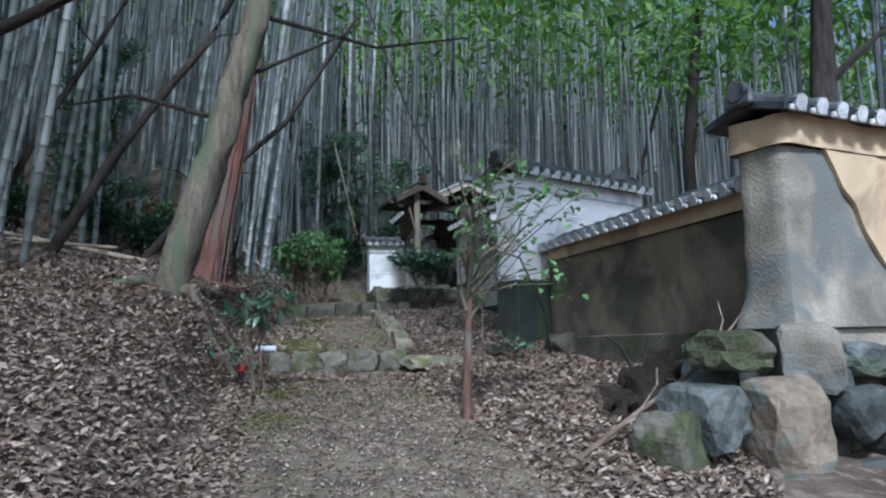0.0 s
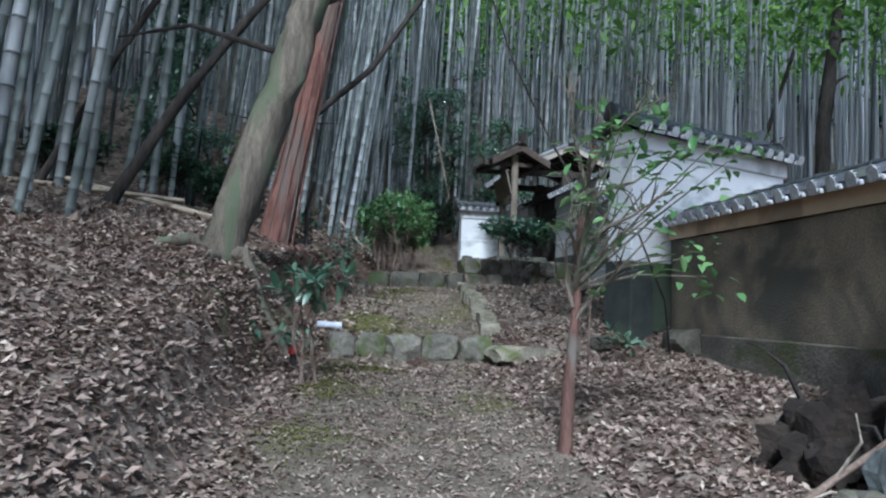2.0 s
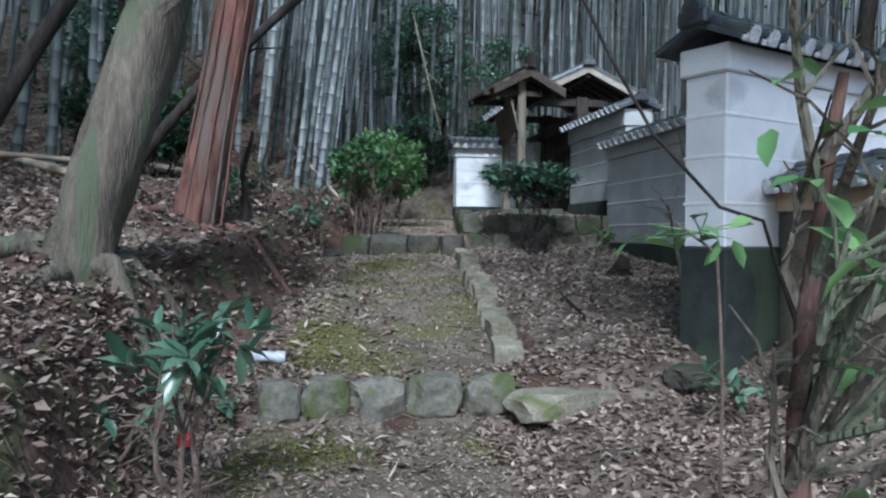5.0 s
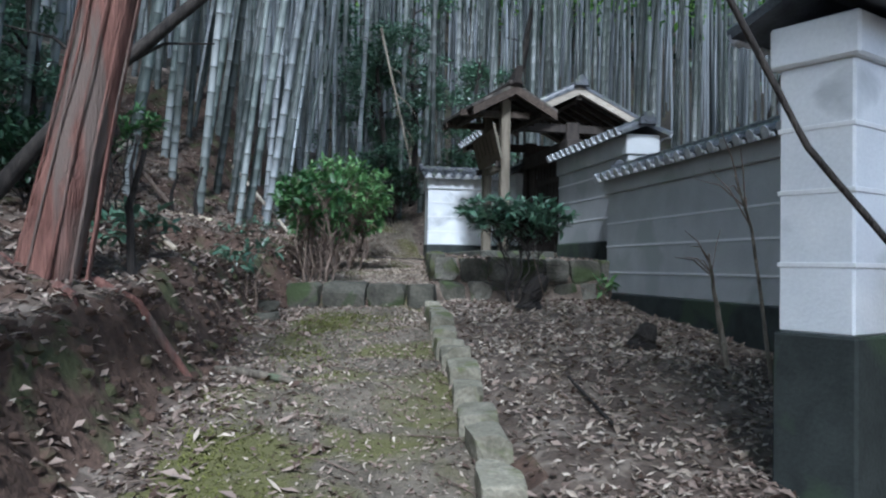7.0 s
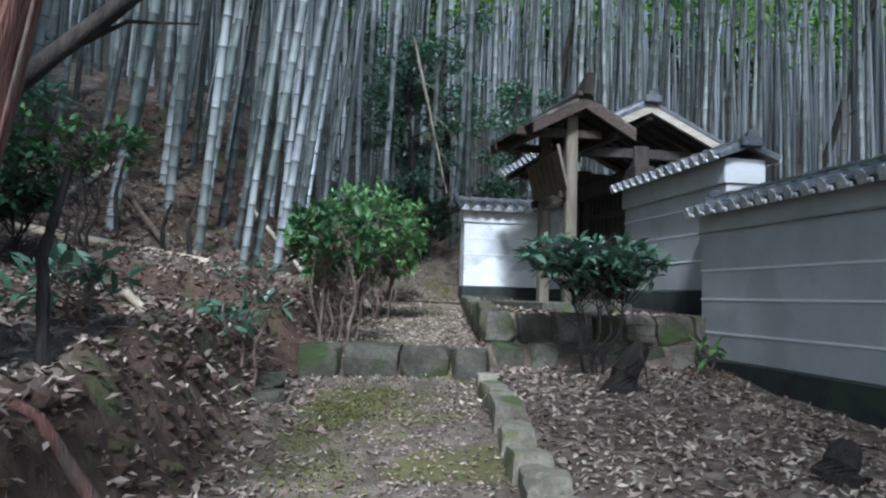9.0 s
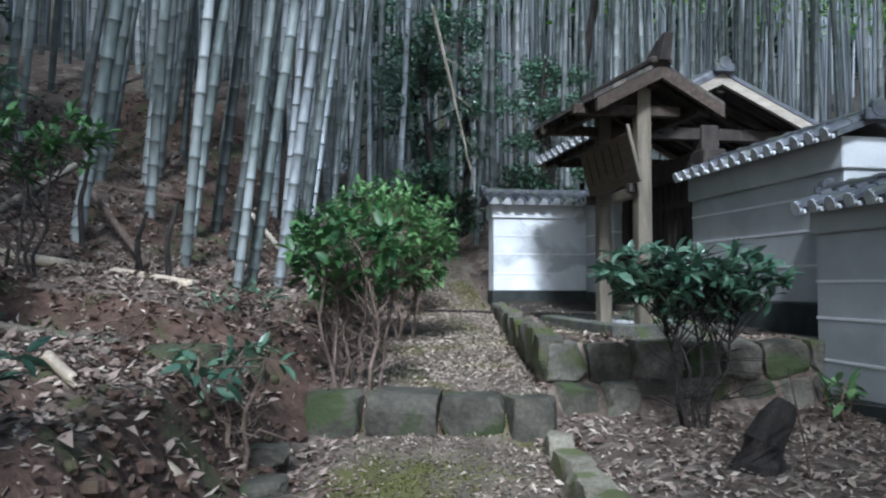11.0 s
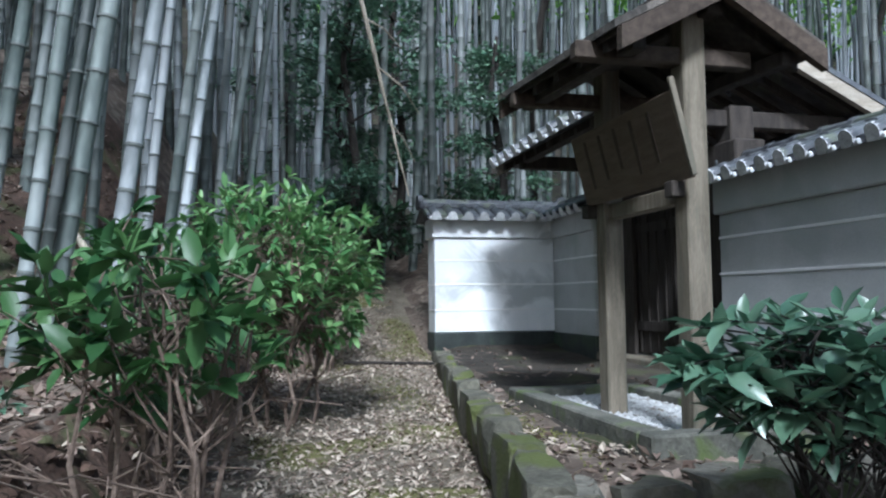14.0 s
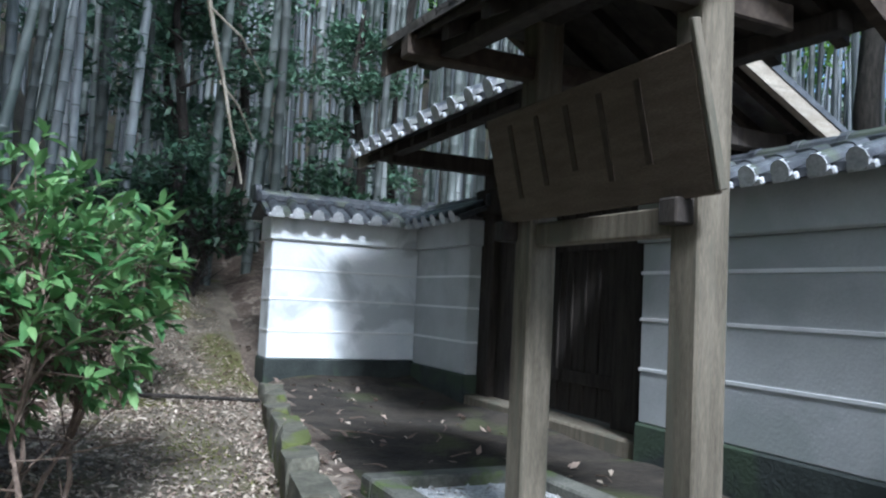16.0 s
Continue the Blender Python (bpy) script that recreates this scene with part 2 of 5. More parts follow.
# ---- mesh helpers ----
class Shape:
    """Gathers vertices and faces of one mesh."""

    def __init__(self):
        self.v, self.f = [], []

    def add(self, verts, faces, m=None):
        k = len(self.v)
        self.v += [tuple(m @ Vector(p)) for p in verts] if m is not None else [tuple(p) for p in verts]
        self.f += [tuple(k + i for i in f) for f in faces]
        return self

    def box(self, x0, x1, y0, y1, z0, z1, bevel=0.0, m=None):
        if bevel <= 0:
            v = [(x, y, z) for z in (z0, z1) for y in (y0, y1) for x in (x0, x1)]
            return self.add(v, [(0, 2, 3, 1), (4, 5, 7, 6), (0, 1, 5, 4), (2, 6, 7, 3), (0, 4, 6, 2), (1, 3, 7, 5)], m)
        bm = bmesh.new()
        bmesh.ops.create_cube(bm, size=1.0, matrix=Matrix.LocRotScale(((x0 + x1) / 2, (y0 + y1) / 2, (z0 + z1) / 2), None, (x1 - x0, y1 - y0, z1 - z0)))
        bmesh.ops.bevel(bm, geom=bm.edges[:], offset=bevel, segments=1, affect="EDGES")
        bm.verts.index_update()
        self.add([p.co[:] for p in bm.verts], [[q.index for q in f.verts] for f in bm.faces], m)
        bm.free()
        return self

    def tube(self, pts, radii, n=8, caps=True, wob=0.0, seed=0):
        """A tube along points, with a radius for each."""
        rnd = random.Random(seed)
        pts = [Vector(p) for p in pts]
        k, up = len(self.v), Vector((0.31, 0.17, 0.93))
        for i, p in enumerate(pts):
            d = (pts[min(i + 1, len(pts) - 1)] - pts[max(i - 1, 0)]).normalized()
            side = d.cross(up)
            if side.length < 0.15:
                side = d.cross(Vector((1, 0, 0)))
            side.normalize()
            o = d.cross(side)
            for j in range(n):
                a = 2 * math.pi * j / n
                r = radii[i] * (1 + wob * rnd.uniform(-1, 1))
                self.v.append(tuple(p + side * math.cos(a) * r + o * math.sin(a) * r))
        for i in range(len(pts) - 1):
            for j in range(n):
                a, b = k + i * n + j, k + i * n + (j + 1) % n
                self.f.append((a, b, b + n, a + n))
        if caps:
            self.f.append(tuple(k + j for j in range(n - 1, -1, -1)))
            self.f.append(tuple(k + (len(pts) - 1) * n + j for j in range(n)))
        return self

    def leaf(self, p, d, up, length, width, bend=0.15, plain=False):
        """One folded leaf blade: an oval, or a plain lozenge."""
        d = Vector(d).normalized()
        s = d.cross(Vector(up))
        if s.length < 0.05:
            s = d.cross(Vector((1, 0.2, 0)))
        s.normalize()
        u = s.cross(d)
        p = Vector(p)
        k = len(self.v)
        if plain:
            mid = p + d * length * 0.48
            self.v += [tuple(p), tuple(mid + s * width / 2 + u * width * 0.18), tuple(p + d * length - u * length * bend), tuple(mid - s * width / 2 + u * width * 0.18), tuple(mid)]
            self.f += [(k, k + 4, k + 1), (k + 1, k + 4, k + 2), (k, k + 3, k + 4), (k + 3, k + 2, k + 4)]
            return self
        a, b = p + d * length * 0.3 - u * length * bend * 0.1, p + d * length * 0.68 - u * length * bend * 0.45
        lift = u * width * 0.16
        self.v += [tuple(q) for q in (p, a, b, p + d * length - u * length * bend, a + s * width * 0.46 + lift, b + s * width * 0.42 + lift, a - s * width * 0.46 + lift, b - s * width * 0.42 + lift)]
        self.f += [(k, k + 1, k + 4), (k + 1, k + 2, k + 5, k + 4), (k + 2, k + 3, k + 5), (k, k + 6, k + 1), (k + 6, k + 7, k + 2, k + 1), (k + 7, k + 3, k + 2)]
        return self

    def mesh(self, name, mat, smooth=False):
        me = bpy.data.meshes.new(name)
        me.from_pydata(self.v, [], self.f)
        me.materials.append(mat)
        if smooth:
            me.polygons.foreach_set("use_smooth", [True] * len(me.polygons))
        me.update()
        return me


def part(name, shape, mat, parent, label="", smooth=False):
    ob = new(name, shape.mesh(name, mat, smooth) if isinstance(shape, Shape) else shape)
    ob.parent = parent
    return tagged(ob, label)


def thing(name, place, label, category, group="", kind="", turn=0.0):
    ob = new(name)
    ob.empty_display_size = 0.1
    ob.matrix_basis = pose(*place, 0, 0, turn)
    return tagged(ob, label, category, group, kind)


def solid(name, shape, mat, place, label, category, group="", kind="", smooth=False, turn=0.0):
    ob = new(name, shape.mesh(name, mat, smooth))
    ob.matrix_basis = pose(*place, 0, 0, turn)
    return tagged(ob, label, category, group, kind)


def rock(w, d, h, seed, rough=0.16, n=3, square=0.6):
    """A worn stone about its middle, squarish to round."""
    bm = bmesh.new()
    bmesh.ops.create_icosphere(bm, subdivisions=n, radius=1.0)
    sh = Vector((seed * 3.7 % 91, seed * 7.3 % 83, seed * 1.9 % 77))
    rk = random.Random(seed)
    cuts = [(Vector(q), rk.uniform(0.86, 1.0)) for q in ((1, 0, 0), (-1, 0, 0), (0, 1, 0), (0, -1, 0), (0, 0, 1), (0, 0, -1))]
    cuts += [(Vector((rk.gauss(0, 1), rk.gauss(0, 1), rk.gauss(0, 1))).normalized(), rk.uniform(0.9, 1.12) * (0.85 + 0.3 * square)) for _ in range(7)]
    for v in bm.verts:
        c = v.co.normalized() * (1.08 + 0.5 * square)
        for _ in range(2):
            for nrm, far_off in cuts:
                k = c.dot(nrm) - far_off
                if k > 0:
                    c -= nrm * k * 0.94
        c *= 1 + rough * 0.6 * noise.noise(c * 1.6 + sh) + rough * 0.5 * noise.noise(c * 4.5 + sh)
        v.co = Vector((c.x * w / 2, c.y * d / 2, c.z * h / 2))
    bm.verts.index_update()
    s = Shape()
    s.add([v.co[:] for v in bm.verts], [[q.index for q in f.verts] for f in bm.faces])
    bm.free()
    return s


def lerp(table, t):
    for (a, u), (b, w) in zip(table, table[1:]):
        if t <= b:
            k = max(0.0, min(1.0, (t - a) / (b - a)))
            return u + (w - u) * k
    return table[-1][1]


def ease(a, b, t):
    k = max(0.0, min(1.0, (t - a) / (b - a)))
    return k * k * (3 - 2 * k)


# ---- ground ----
PATH_Z = [(-6, -0.75), (0, 0.02), (3, 0.5), (5.8, 0.97), (8.95, 1.15), (9.2, 1.36), (11.2, 1.68), (13.6, 1.94), (15.1, 2.02), (15.35, 2.29), (18, 2.42), (21.5, 2.66), (22.4, 2.84), (24, 3.5), (30, 5.2), (42, 7.5), (60, 17.0), (110, 48.0), (200, 60.0), (500, 60.0)]
PATH_L = [(-6, -0.9), (0, -0.5), (5, -0.15), (9, 0.15), (10, 0.28), (10.6, 0.45), (12, 0.8), (14, 1.0), (15.2, 1.25), (18, 1.65), (21, 2.3), (24, 2.6), (40, 3.0)]
PATH_R = [(-6, 1.6), (0, 1.8), (9, 2.15), (15, 2.85), (15.7, 3.05), (21.5, 4.0), (40, 5)]
BANK = [(-6, 0.12), (4, 0.24), (6.5, 0.45), (8, 0.68), (9.0, 0.74), (9.25, 0.6), (10.5, 0.55), (13, 0.58), (16, 0.36), (20, 0.35), (40, 0.3)]


def gz(x, y):
    """Height of the ground."""
    yy = y + 0.36 * (max(1.2, min(3.0, x)) - 2.4) * ease(13.8, 14.8, y) * (1 - ease(16, 17, y))
    d = lerp(PATH_L, y) - x
    e = x - lerp(PATH_R, y)
    if e > 0 and 14 < y < 15.62:
        yy += (min(yy, 15.0) - yy) * ease(0.0, 0.12, e)
    z = lerp(PATH_Z, yy)
    if d > 0:
        z += lerp(BANK, y) * ease(0.0, 0.5, d) + 0.24 * min(d, 1.5) + 0.13 * max(0.0, min(d, 30.0) - 1.5)
    if e > 0:
        z += 0.1 * ease(0.0, 0.3, e)
        z += (0.06 * min(e, 1.5) - 0.13 * ease(1.4, 2.4, e) * ease(9.4, 10.2, y)) * ease(3, 7, y) * (1 - ease(14.2, 14.9, y))
        if y > 15.4:
            z += (max(z, 2.64 + 0.02 * (y - 15.6)) - z) * ease(15.4, 15.62, y) * ease(0.0, 0.08, e) * (1 - ease(23, 26, y))
        if y < 6:
            z -= 0.04 * min(e, 3)
        z -= 0.3 * math.exp(-((x - 3.25) / 0.42) ** 2 - ((y - 5.35) / 0.4) ** 2)
    if d > 1.2 and y > 17.2:
        z += 0.27 * min(y - 17.2, 8.0) * ease(1.2, 3.0, d)
    z += 0.05 * noise.noise(Vector((x * 0.9, y * 0.9, 3.1))) + 0.025 * noise.noise(Vector((x * 2.7, y * 2.7, 8.1)))
    if d > 0.1:
        z += min(d, 1.5) * 0.09 * noise.noise(Vector((x * 1.7, y * 1.7, 5.5)))
        if d < 1.3 and y > 7:
            z += 0.1 * ease(0.05, 0.35, d) * (1 - ease(0.8, 1.3, d)) * (noise.noise(Vector((x * 3.1, y * 3.1, 2.2))) + 0.6 * noise.noise(Vector((x * 7, y * 7, 4.4))))
    return z


def steps_of(parts):
    out = []
    for a, b, s in parts:
        k = max(1, round((b - a) / s))
        out += [a + (b - a) * i / k for i in range(k)]
    return out + [parts[-1][1]]


GX = steps_of([(-500, -60, 55), (-60, -14, 4), (-14, -4, 0.4), (-4, 6.2, 0.11), (6.2, 14, 0.5), (14, 60, 4), (60, 500, 55)])
GY = steps_of([(-400, -40, 60), (-40, -4, 2), (-4, 0, 0.3), (0, 16.5, 0.11), (16.5, 23, 0.14), (23, 40, 0.5), (40, 90, 3), (90, 500, 50)])
ground_shape = Shape()
for gy in GY:
    for gx in GX:
        ground_shape.v.append((gx, gy, gz(gx, gy)))
for iy in range(len(GY) - 1):
    for ix in range(len(GX) - 1):
        a = iy * len(GX) + ix
        ground_shape.f.append((a, a + 1, a + 1 + len(GX), a + len(GX)))
M["bank_soil"] = material("bare_bank_soil", (0.05, 0.03, 0.021), (0.125, 0.08, 0.058), 4.0, 0.97, 1.0, 22, (0.075, 0.075, 0.035), 2.2, 0.35, vary=0.0)
M["path"] = material("trodden_gravelly_earth", (0.1, 0.082, 0.06), (0.205, 0.172, 0.13), 5.0, 0.95, 0.9, 55, (0.125, 0.118, 0.045), 1.1, 0.42, vary=0.0)
# Dark soil with shade put into its colour, for gate platform and far grove.
M["wet_soil"] = material("shaded_dark_soil", (0.02, 0.016, 0.012), (0.05, 0.04, 0.03), 4.0, 0.95, 0.8, 26, (0.045, 0.048, 0.02), 1.6, 0.3, vary=0.0)
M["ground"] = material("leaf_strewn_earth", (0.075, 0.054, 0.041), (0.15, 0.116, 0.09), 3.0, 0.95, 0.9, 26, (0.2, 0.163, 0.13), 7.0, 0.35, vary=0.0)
ground = new("ground", ground_shape.mesh("ground", M["ground"], True))
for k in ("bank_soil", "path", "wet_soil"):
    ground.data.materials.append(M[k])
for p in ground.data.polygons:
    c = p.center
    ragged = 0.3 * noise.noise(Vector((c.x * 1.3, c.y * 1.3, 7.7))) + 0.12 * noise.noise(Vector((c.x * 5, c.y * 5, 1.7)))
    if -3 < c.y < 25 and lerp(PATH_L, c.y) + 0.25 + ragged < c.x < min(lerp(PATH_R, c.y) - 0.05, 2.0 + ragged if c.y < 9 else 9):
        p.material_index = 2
    if p.normal.z < 0.87 and -2.5 < c.x < 2.5 and 7.0 < c.y < 24:
        p.material_index = 1
    # Shade under the gate roofs and between far culms, painted as dark soil.
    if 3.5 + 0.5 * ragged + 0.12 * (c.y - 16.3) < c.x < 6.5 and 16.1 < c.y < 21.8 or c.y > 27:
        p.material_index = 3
tagged(ground, "brown earth slope strewn with dead leaves", "ground", kind="structure")


# ---- walls ----
def tile_row(parent, length, half, rise, lap=0.21, ends=True):
    """Tiled saddle roof along local x, ridge in the middle, origin at the eaves' level."""
    bed = Shape()
    for s in (-1, 1):
        bed.add([(0, 0, rise), (length, 0, rise), (length, s * half, 0), (0, s * half, 0), (0, 0, rise - 0.05), (length, 0, rise - 0.05), (length, s * half, -0.045), (0, s * half, -0.045)],
                [(0, 1, 2, 3), (7, 6, 5, 4), (3, 2, 6, 7), (0, 3, 7, 4), (1, 5, 6, 2)])
    roof = part("roof", bed, M["tile"], parent, "grey tiled coping roof")
    slope = math.hypot(half, rise)
    ang = math.atan2(rise, half)
    row = Shape()
    k = 6
    for i in range(2):
        x0, x1 = slope * (0.5 * i), slope * (0.5 * (i + 1)) + (0.05 if i == 1 else 0.0)
        r0, r1 = 0.052, 0.06
        prof = [(math.cos(math.pi * j / k), math.sin(math.pi * j / k)) for j in range(k + 1)]
        vs = [(c * r0, -x0, s * r0) for c, s in prof] + [(c * r1, -x1, s * r1) for c, s in prof] + [(0, -x1, 0)]
        fs = [(j, j + 1, j + k + 2, j + k + 1) for j in range(k)] + [tuple([2 * k + 2] + list(range(k + 1, 2 * k + 2)))]
        row.add(vs, fs)
    tile_me = row.mesh("tile", M["tile"], False)
    end = Shape()
    end.add([(math.cos(2 * math.pi * j / 10) * 0.056, -slope - 0.056, 0.004 + math.sin(2 * math.pi * j / 10) * 0.056) for j in range(10)] + [(math.cos(2 * math.pi * j / 10) * 0.056, -slope - 0.03, 0.004 + math.sin(2 * math.pi * j / 10) * 0.056) for j in range(10)],
            [tuple(range(10))] + [(j, j + 10, (j + 1) % 10 + 10, (j + 1) % 10) for j in range(10)])
    lip = Shape().box(-0.075, 0.075, -slope - 0.045, -slope - 0.015, -0.055, -0.015, 0.008)
    end.add(lip.v, lip.f)
    end_me = end.mesh("tile_end", M["tile_end"])
    count = max(2, round(length / lap))
    for i in range(count):
        x = (i + 0.5) * length / count
        for turn in (0, 180):
            m = Matrix.Translation((x, 0, rise + 0.004)) @ Matrix.Rotation(radians(turn), 4, "Z") @ Matrix.Rotation(ang, 4, "X")
            for nm, me in (("tile", tile_me), ("tile_end", end_me)):
                o = part(nm, me, None, roof)
                o.matrix_basis = m
    ridge = Shape().box(-0.02, length + 0.02, -0.085, 0.085, rise - 0.03, rise + 0.035, 0.01)
    rg = part("ridge", ridge, M["tile"], parent, "stacked ridge tiles")
    seg = max(2, round(length / 0.3))
    cap = Shape()
    L = length / seg
    cap.add([(x, math.cos(math.pi * j / 6) * r, math.sin(math.pi * j / 6) * r) for x, r in ((0, 0.058), (L * 0.82, 0.052), (L * 0.82, 0.064), (L, 0.064)) for j in range(7)],
            [(q * 7 + j, q * 7 + 7 + j, q * 7 + 8 + j, q * 7 + 1 + j) for q in range(3) for j in range(6)] + [tuple(range(6, -1, -1)), tuple(range(21, 28))])
    cap_me = cap.mesh("ridge_tile", M["tile"], False)
    for i in range(seg):
        o = part("ridge_tile", cap_me, None, rg)
        o.matrix_basis = Matrix.Translation((i * L, 0, rise + 0.03))
    if ends:
        for x in (-0.05, length + 0.01):
            e = Shape().box(x, x + 0.05, -0.12, 0.12, rise - 0.05, rise + 0.06, 0.015)
            e.tube([(x - 0.005, 0, rise + 0.06), (x + 0.055, 0, rise + 0.06)], [0.075, 0.075], 12)
            part("ridge_end_tile", e, M["tile"], parent, "round ogre tile at the ridge end")
    return roof


def wall(name, place, turn, length, z_foot, z_band, z_ledge, z_eave, depth, rise, face, label, lines=(), half=0.34, foot="base", both=True):
    """A plastered wall along local x from place; heights are the world's. Its outer face is at local y = 0, its body behind."""
    t = thing(name, (place[0], place[1], 0), label, "wall", kind="structure", turn=turn)
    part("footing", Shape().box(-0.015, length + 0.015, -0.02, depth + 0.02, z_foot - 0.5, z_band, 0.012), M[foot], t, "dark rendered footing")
    part("body", Shape().box(0, length, 0, depth, z_band, z_ledge, 0.01), M[face], t)
    part("frieze", Shape().box(-0.03, length + 0.03, -0.035, depth + 0.035, z_ledge, z_eave - 0.02, 0.012), M[face], t, "projecting plaster frieze under the eaves")
    for z in lines:
        part("plaster_line", Shape().box(-0.004, length + 0.004, -0.006, depth + 0.006, z - 0.011, z + 0.011, 0.002), M["stripe"], t, "thin white horizontal plaster line")
    r = new("coping")
    r.parent = t
    r.matrix_basis = Matrix.Translation((-0.12, depth / 2, z_eave))
    tile_row_on(r, t, length + 0.24, half, rise)
    return t


def tile_row_on(anchor, t, length, half, rise):
    """Roof parts at the anchor's pose, hung under the wall itself."""
    m = anchor.matrix_basis.copy()
    before = set(t.children)
    bpy.data.objects.remove(anchor)
    tile_row(t, length, half, rise)
    for o in t.children:
        if o not in before:
            o.matrix_basis = m @ o.matrix_basis


L3 = (3.26, 3.57, 3.86)
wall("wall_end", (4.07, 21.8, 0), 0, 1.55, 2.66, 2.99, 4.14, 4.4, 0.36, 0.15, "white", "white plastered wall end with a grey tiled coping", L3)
wall("wall_return", (5.6, 21.8, 0), -90, 1.2, 2.66, 2.97, 4.14, 4.4, 0.36, 0.15, "shaded_plaster", "pale plastered wall returning to the gate", L3)
wall("wall_gate_side", (5.6, 18.22, 0), -90, 2.62, 2.3, 2.93, 4.05, 4.34, 0.4, 0.13, "shaded_plaster", "plastered precinct wall with shade painted grey, white lines and tiled coping", L3)
wall("wall_lower", (5.3, 15.56, 0), -90, 5.5, 1.7, 2.24, 3.5, 3.72, 0.45, 0.13, "shaded_plaster", "long plastered wall with shade painted grey, white lines and tiled coping", (2.5, 2.83, 3.12))
wall("wall_buttress", (3.55, 9.0, 0), 24, 2.62, 1.3, 2.27, 3.45, 3.66, 0.34, 0.15, "white", "tall white plastered cross wall with a dark footing", (2.57, 2.89, 3.17))
wall("wall_old", (4.1, 9.3, 0), -90, 4.6, 1.2, 1.55, 2.52, 2.7, 0.42, 0.11, "mud", "old earthen wall with flaking mud plaster and tiled coping", foot="mud_foot")
wall("wall_old_end", (3.6, 4.23, 0), 12, 4.2, 1.9, 1.55, 2.78, 3.02, 0.4, 0.1, "lime", "old cross wall with peeling ochre plaster on a rubble base", foot="lime")
# the precinct behind the walls
solid("wall_backdrop", Shape().box(0, 0.3, 0, 14, 0, 2.2), M["shaded_plaster"], (11, 4.5, 1.0), "plain far precinct wall", "wall", kind="structure")

# ---- shelter with notice board over the gate's step ----
def shelter():
    t = thing("notice_shelter", (4.07, 16.63, 2.66), "small weathered wooden notice-board shelter with a gabled roof", "shelter")
    for y, h in ((-0.5, 2.15), (0.42, 2.15)):
        part("post", Shape().box(-0.062, 0.062, y - 0.062, y + 0.062, -0.06, h, 0.008), M["wood"], t, "square weathered wooden post")
    part("tie_beam", Shape().box(-0.04, 0.04, -0.438, 0.358, 1.2, 1.29, 0.006), M["wood"], t)
    for y in (-0.5, 0.42):
        part("cross_arm", Shape().box(-0.62, 0.34, y - 0.04, y + 0.04, 1.88, 1.97, 0.008), M["wood_brown"], t)
    w, h, top, y0, y1, xr = 0.578, 0.304, 2.274, 0.000, 1.348, 0.0

    def slab(s, a, c, up, down, ya, yb):
        """A sloping plank of the roof from a to c (shares of its width)."""
        return Shape().add([(xr + s * w * q, y, top - h * q + dz) for y in (ya, yb) for q, dz in ((a, up), (c, up), (c, down), (a, down))],
                           [(0, 1, 2, 3), (7, 6, 5, 4), (0, 4, 5, 1), (1, 5, 6, 2), (2, 6, 7, 3), (3, 7, 4, 0)])
    roof_from = set(t.children)
    for s in (-1, 1):
        for i in range(8):
            ya = y0 + i * (y1 - y0) / 8
            part("roof_board", slab(s, 0.0, 1.0, 0.0, -0.03, ya, ya + (y1 - y0) / 8 - 0.004), M["wood_dark"], t)
        for i in range(4):
            part("bark_course", slab(s, 0.25 * i, 0.25 * i + 0.3, 0.045 - 0.0, 0.006, y0 - 0.02, y1 + 0.02), M["bark_roof"], t, "dark weathered bark roofing course")
        for y in (y0 - 0.05, y1):
            part("bargeboard", slab(s, 0.0, 1.02, 0.0, -0.11, y, y + 0.045), M["wood_brown"], t, "brown bargeboard along the gable")
        for k in range(5):
            y = y0 + 0.12 + k * 0.262
            part("rafter", slab(s, 0.02, 0.97, -0.032, -0.085, y, y + 0.05), M["wood_dark"], t)
    part("ridge_beam", Shape().box(-0.05, 0.05, y0 + 0.05, y1 - 0.05, top - 0.16, top - 0.06, 0.008), M["wood_dark"], t)
    for x in (-0.75, 0.75):
        part("purlin", Shape().box(x * w - 0.04, x * w + 0.04, y0 + 0.05, y1 - 0.05, top - 0.75 * h - 0.15, top - 0.75 * h - 0.08, 0.006), M["wood_dark"], t)
    part("ridge_cap", Shape().box(xr - 0.1, xr + 0.1, y0 - 0.06, y1 + 0.05, top + 0.0, top + 0.07, 0.02), M["wood_dark"], t)
    fin = Shape()
    fin.add([(xr + a, y0 + q, top + z) for a, q, z in ((-0.05, -0.1, 0.03), (0.05, -0.1, 0.03), (0.04, -0.16, 0.24), (-0.04, -0.16, 0.24), (-0.05, 0.2, 0.05), (0.05, 0.2, 0.05), (0.04, -0.02, 0.2), (-0.04, -0.02, 0.2))],
            [(0, 1, 2, 3), (7, 6, 5, 4), (0, 4, 5, 1), (1, 5, 6, 2), (2, 6, 7, 3), (3, 7, 4, 0)])
    part("ridge_finial", fin, M["wood_dark"], t, "upturned dark ridge end")
    swing = Matrix.Translation((0.081, -0.685, 0)) @ Matrix.Rotation(0.0850, 4, "Z")
    for o in t.children:
        if o not in roof_from:
            o.matrix_basis = swing @ o.matrix_basis
    # board, leaning forward at its top
    m = Matrix.Translation((-0.07, -0.1, 1.3)) @ Matrix.Rotation(radians(-14), 4, "Y")
    bd = part("notice_board", Shape().box(-0.03, 0.0, -0.56, 0.62, 0.0, 0.43, 0.004), M["board"], t, "wide wooden notice board with faded ink columns")
    bd.matrix_basis = m
    for i in range(5):
        y = 0.44 - i * 0.19
        col = Shape()
        col.box(-0.034, -0.03, y - 0.014, y + 0.014, 0.09 + 0.03 * (i % 3), 0.38)
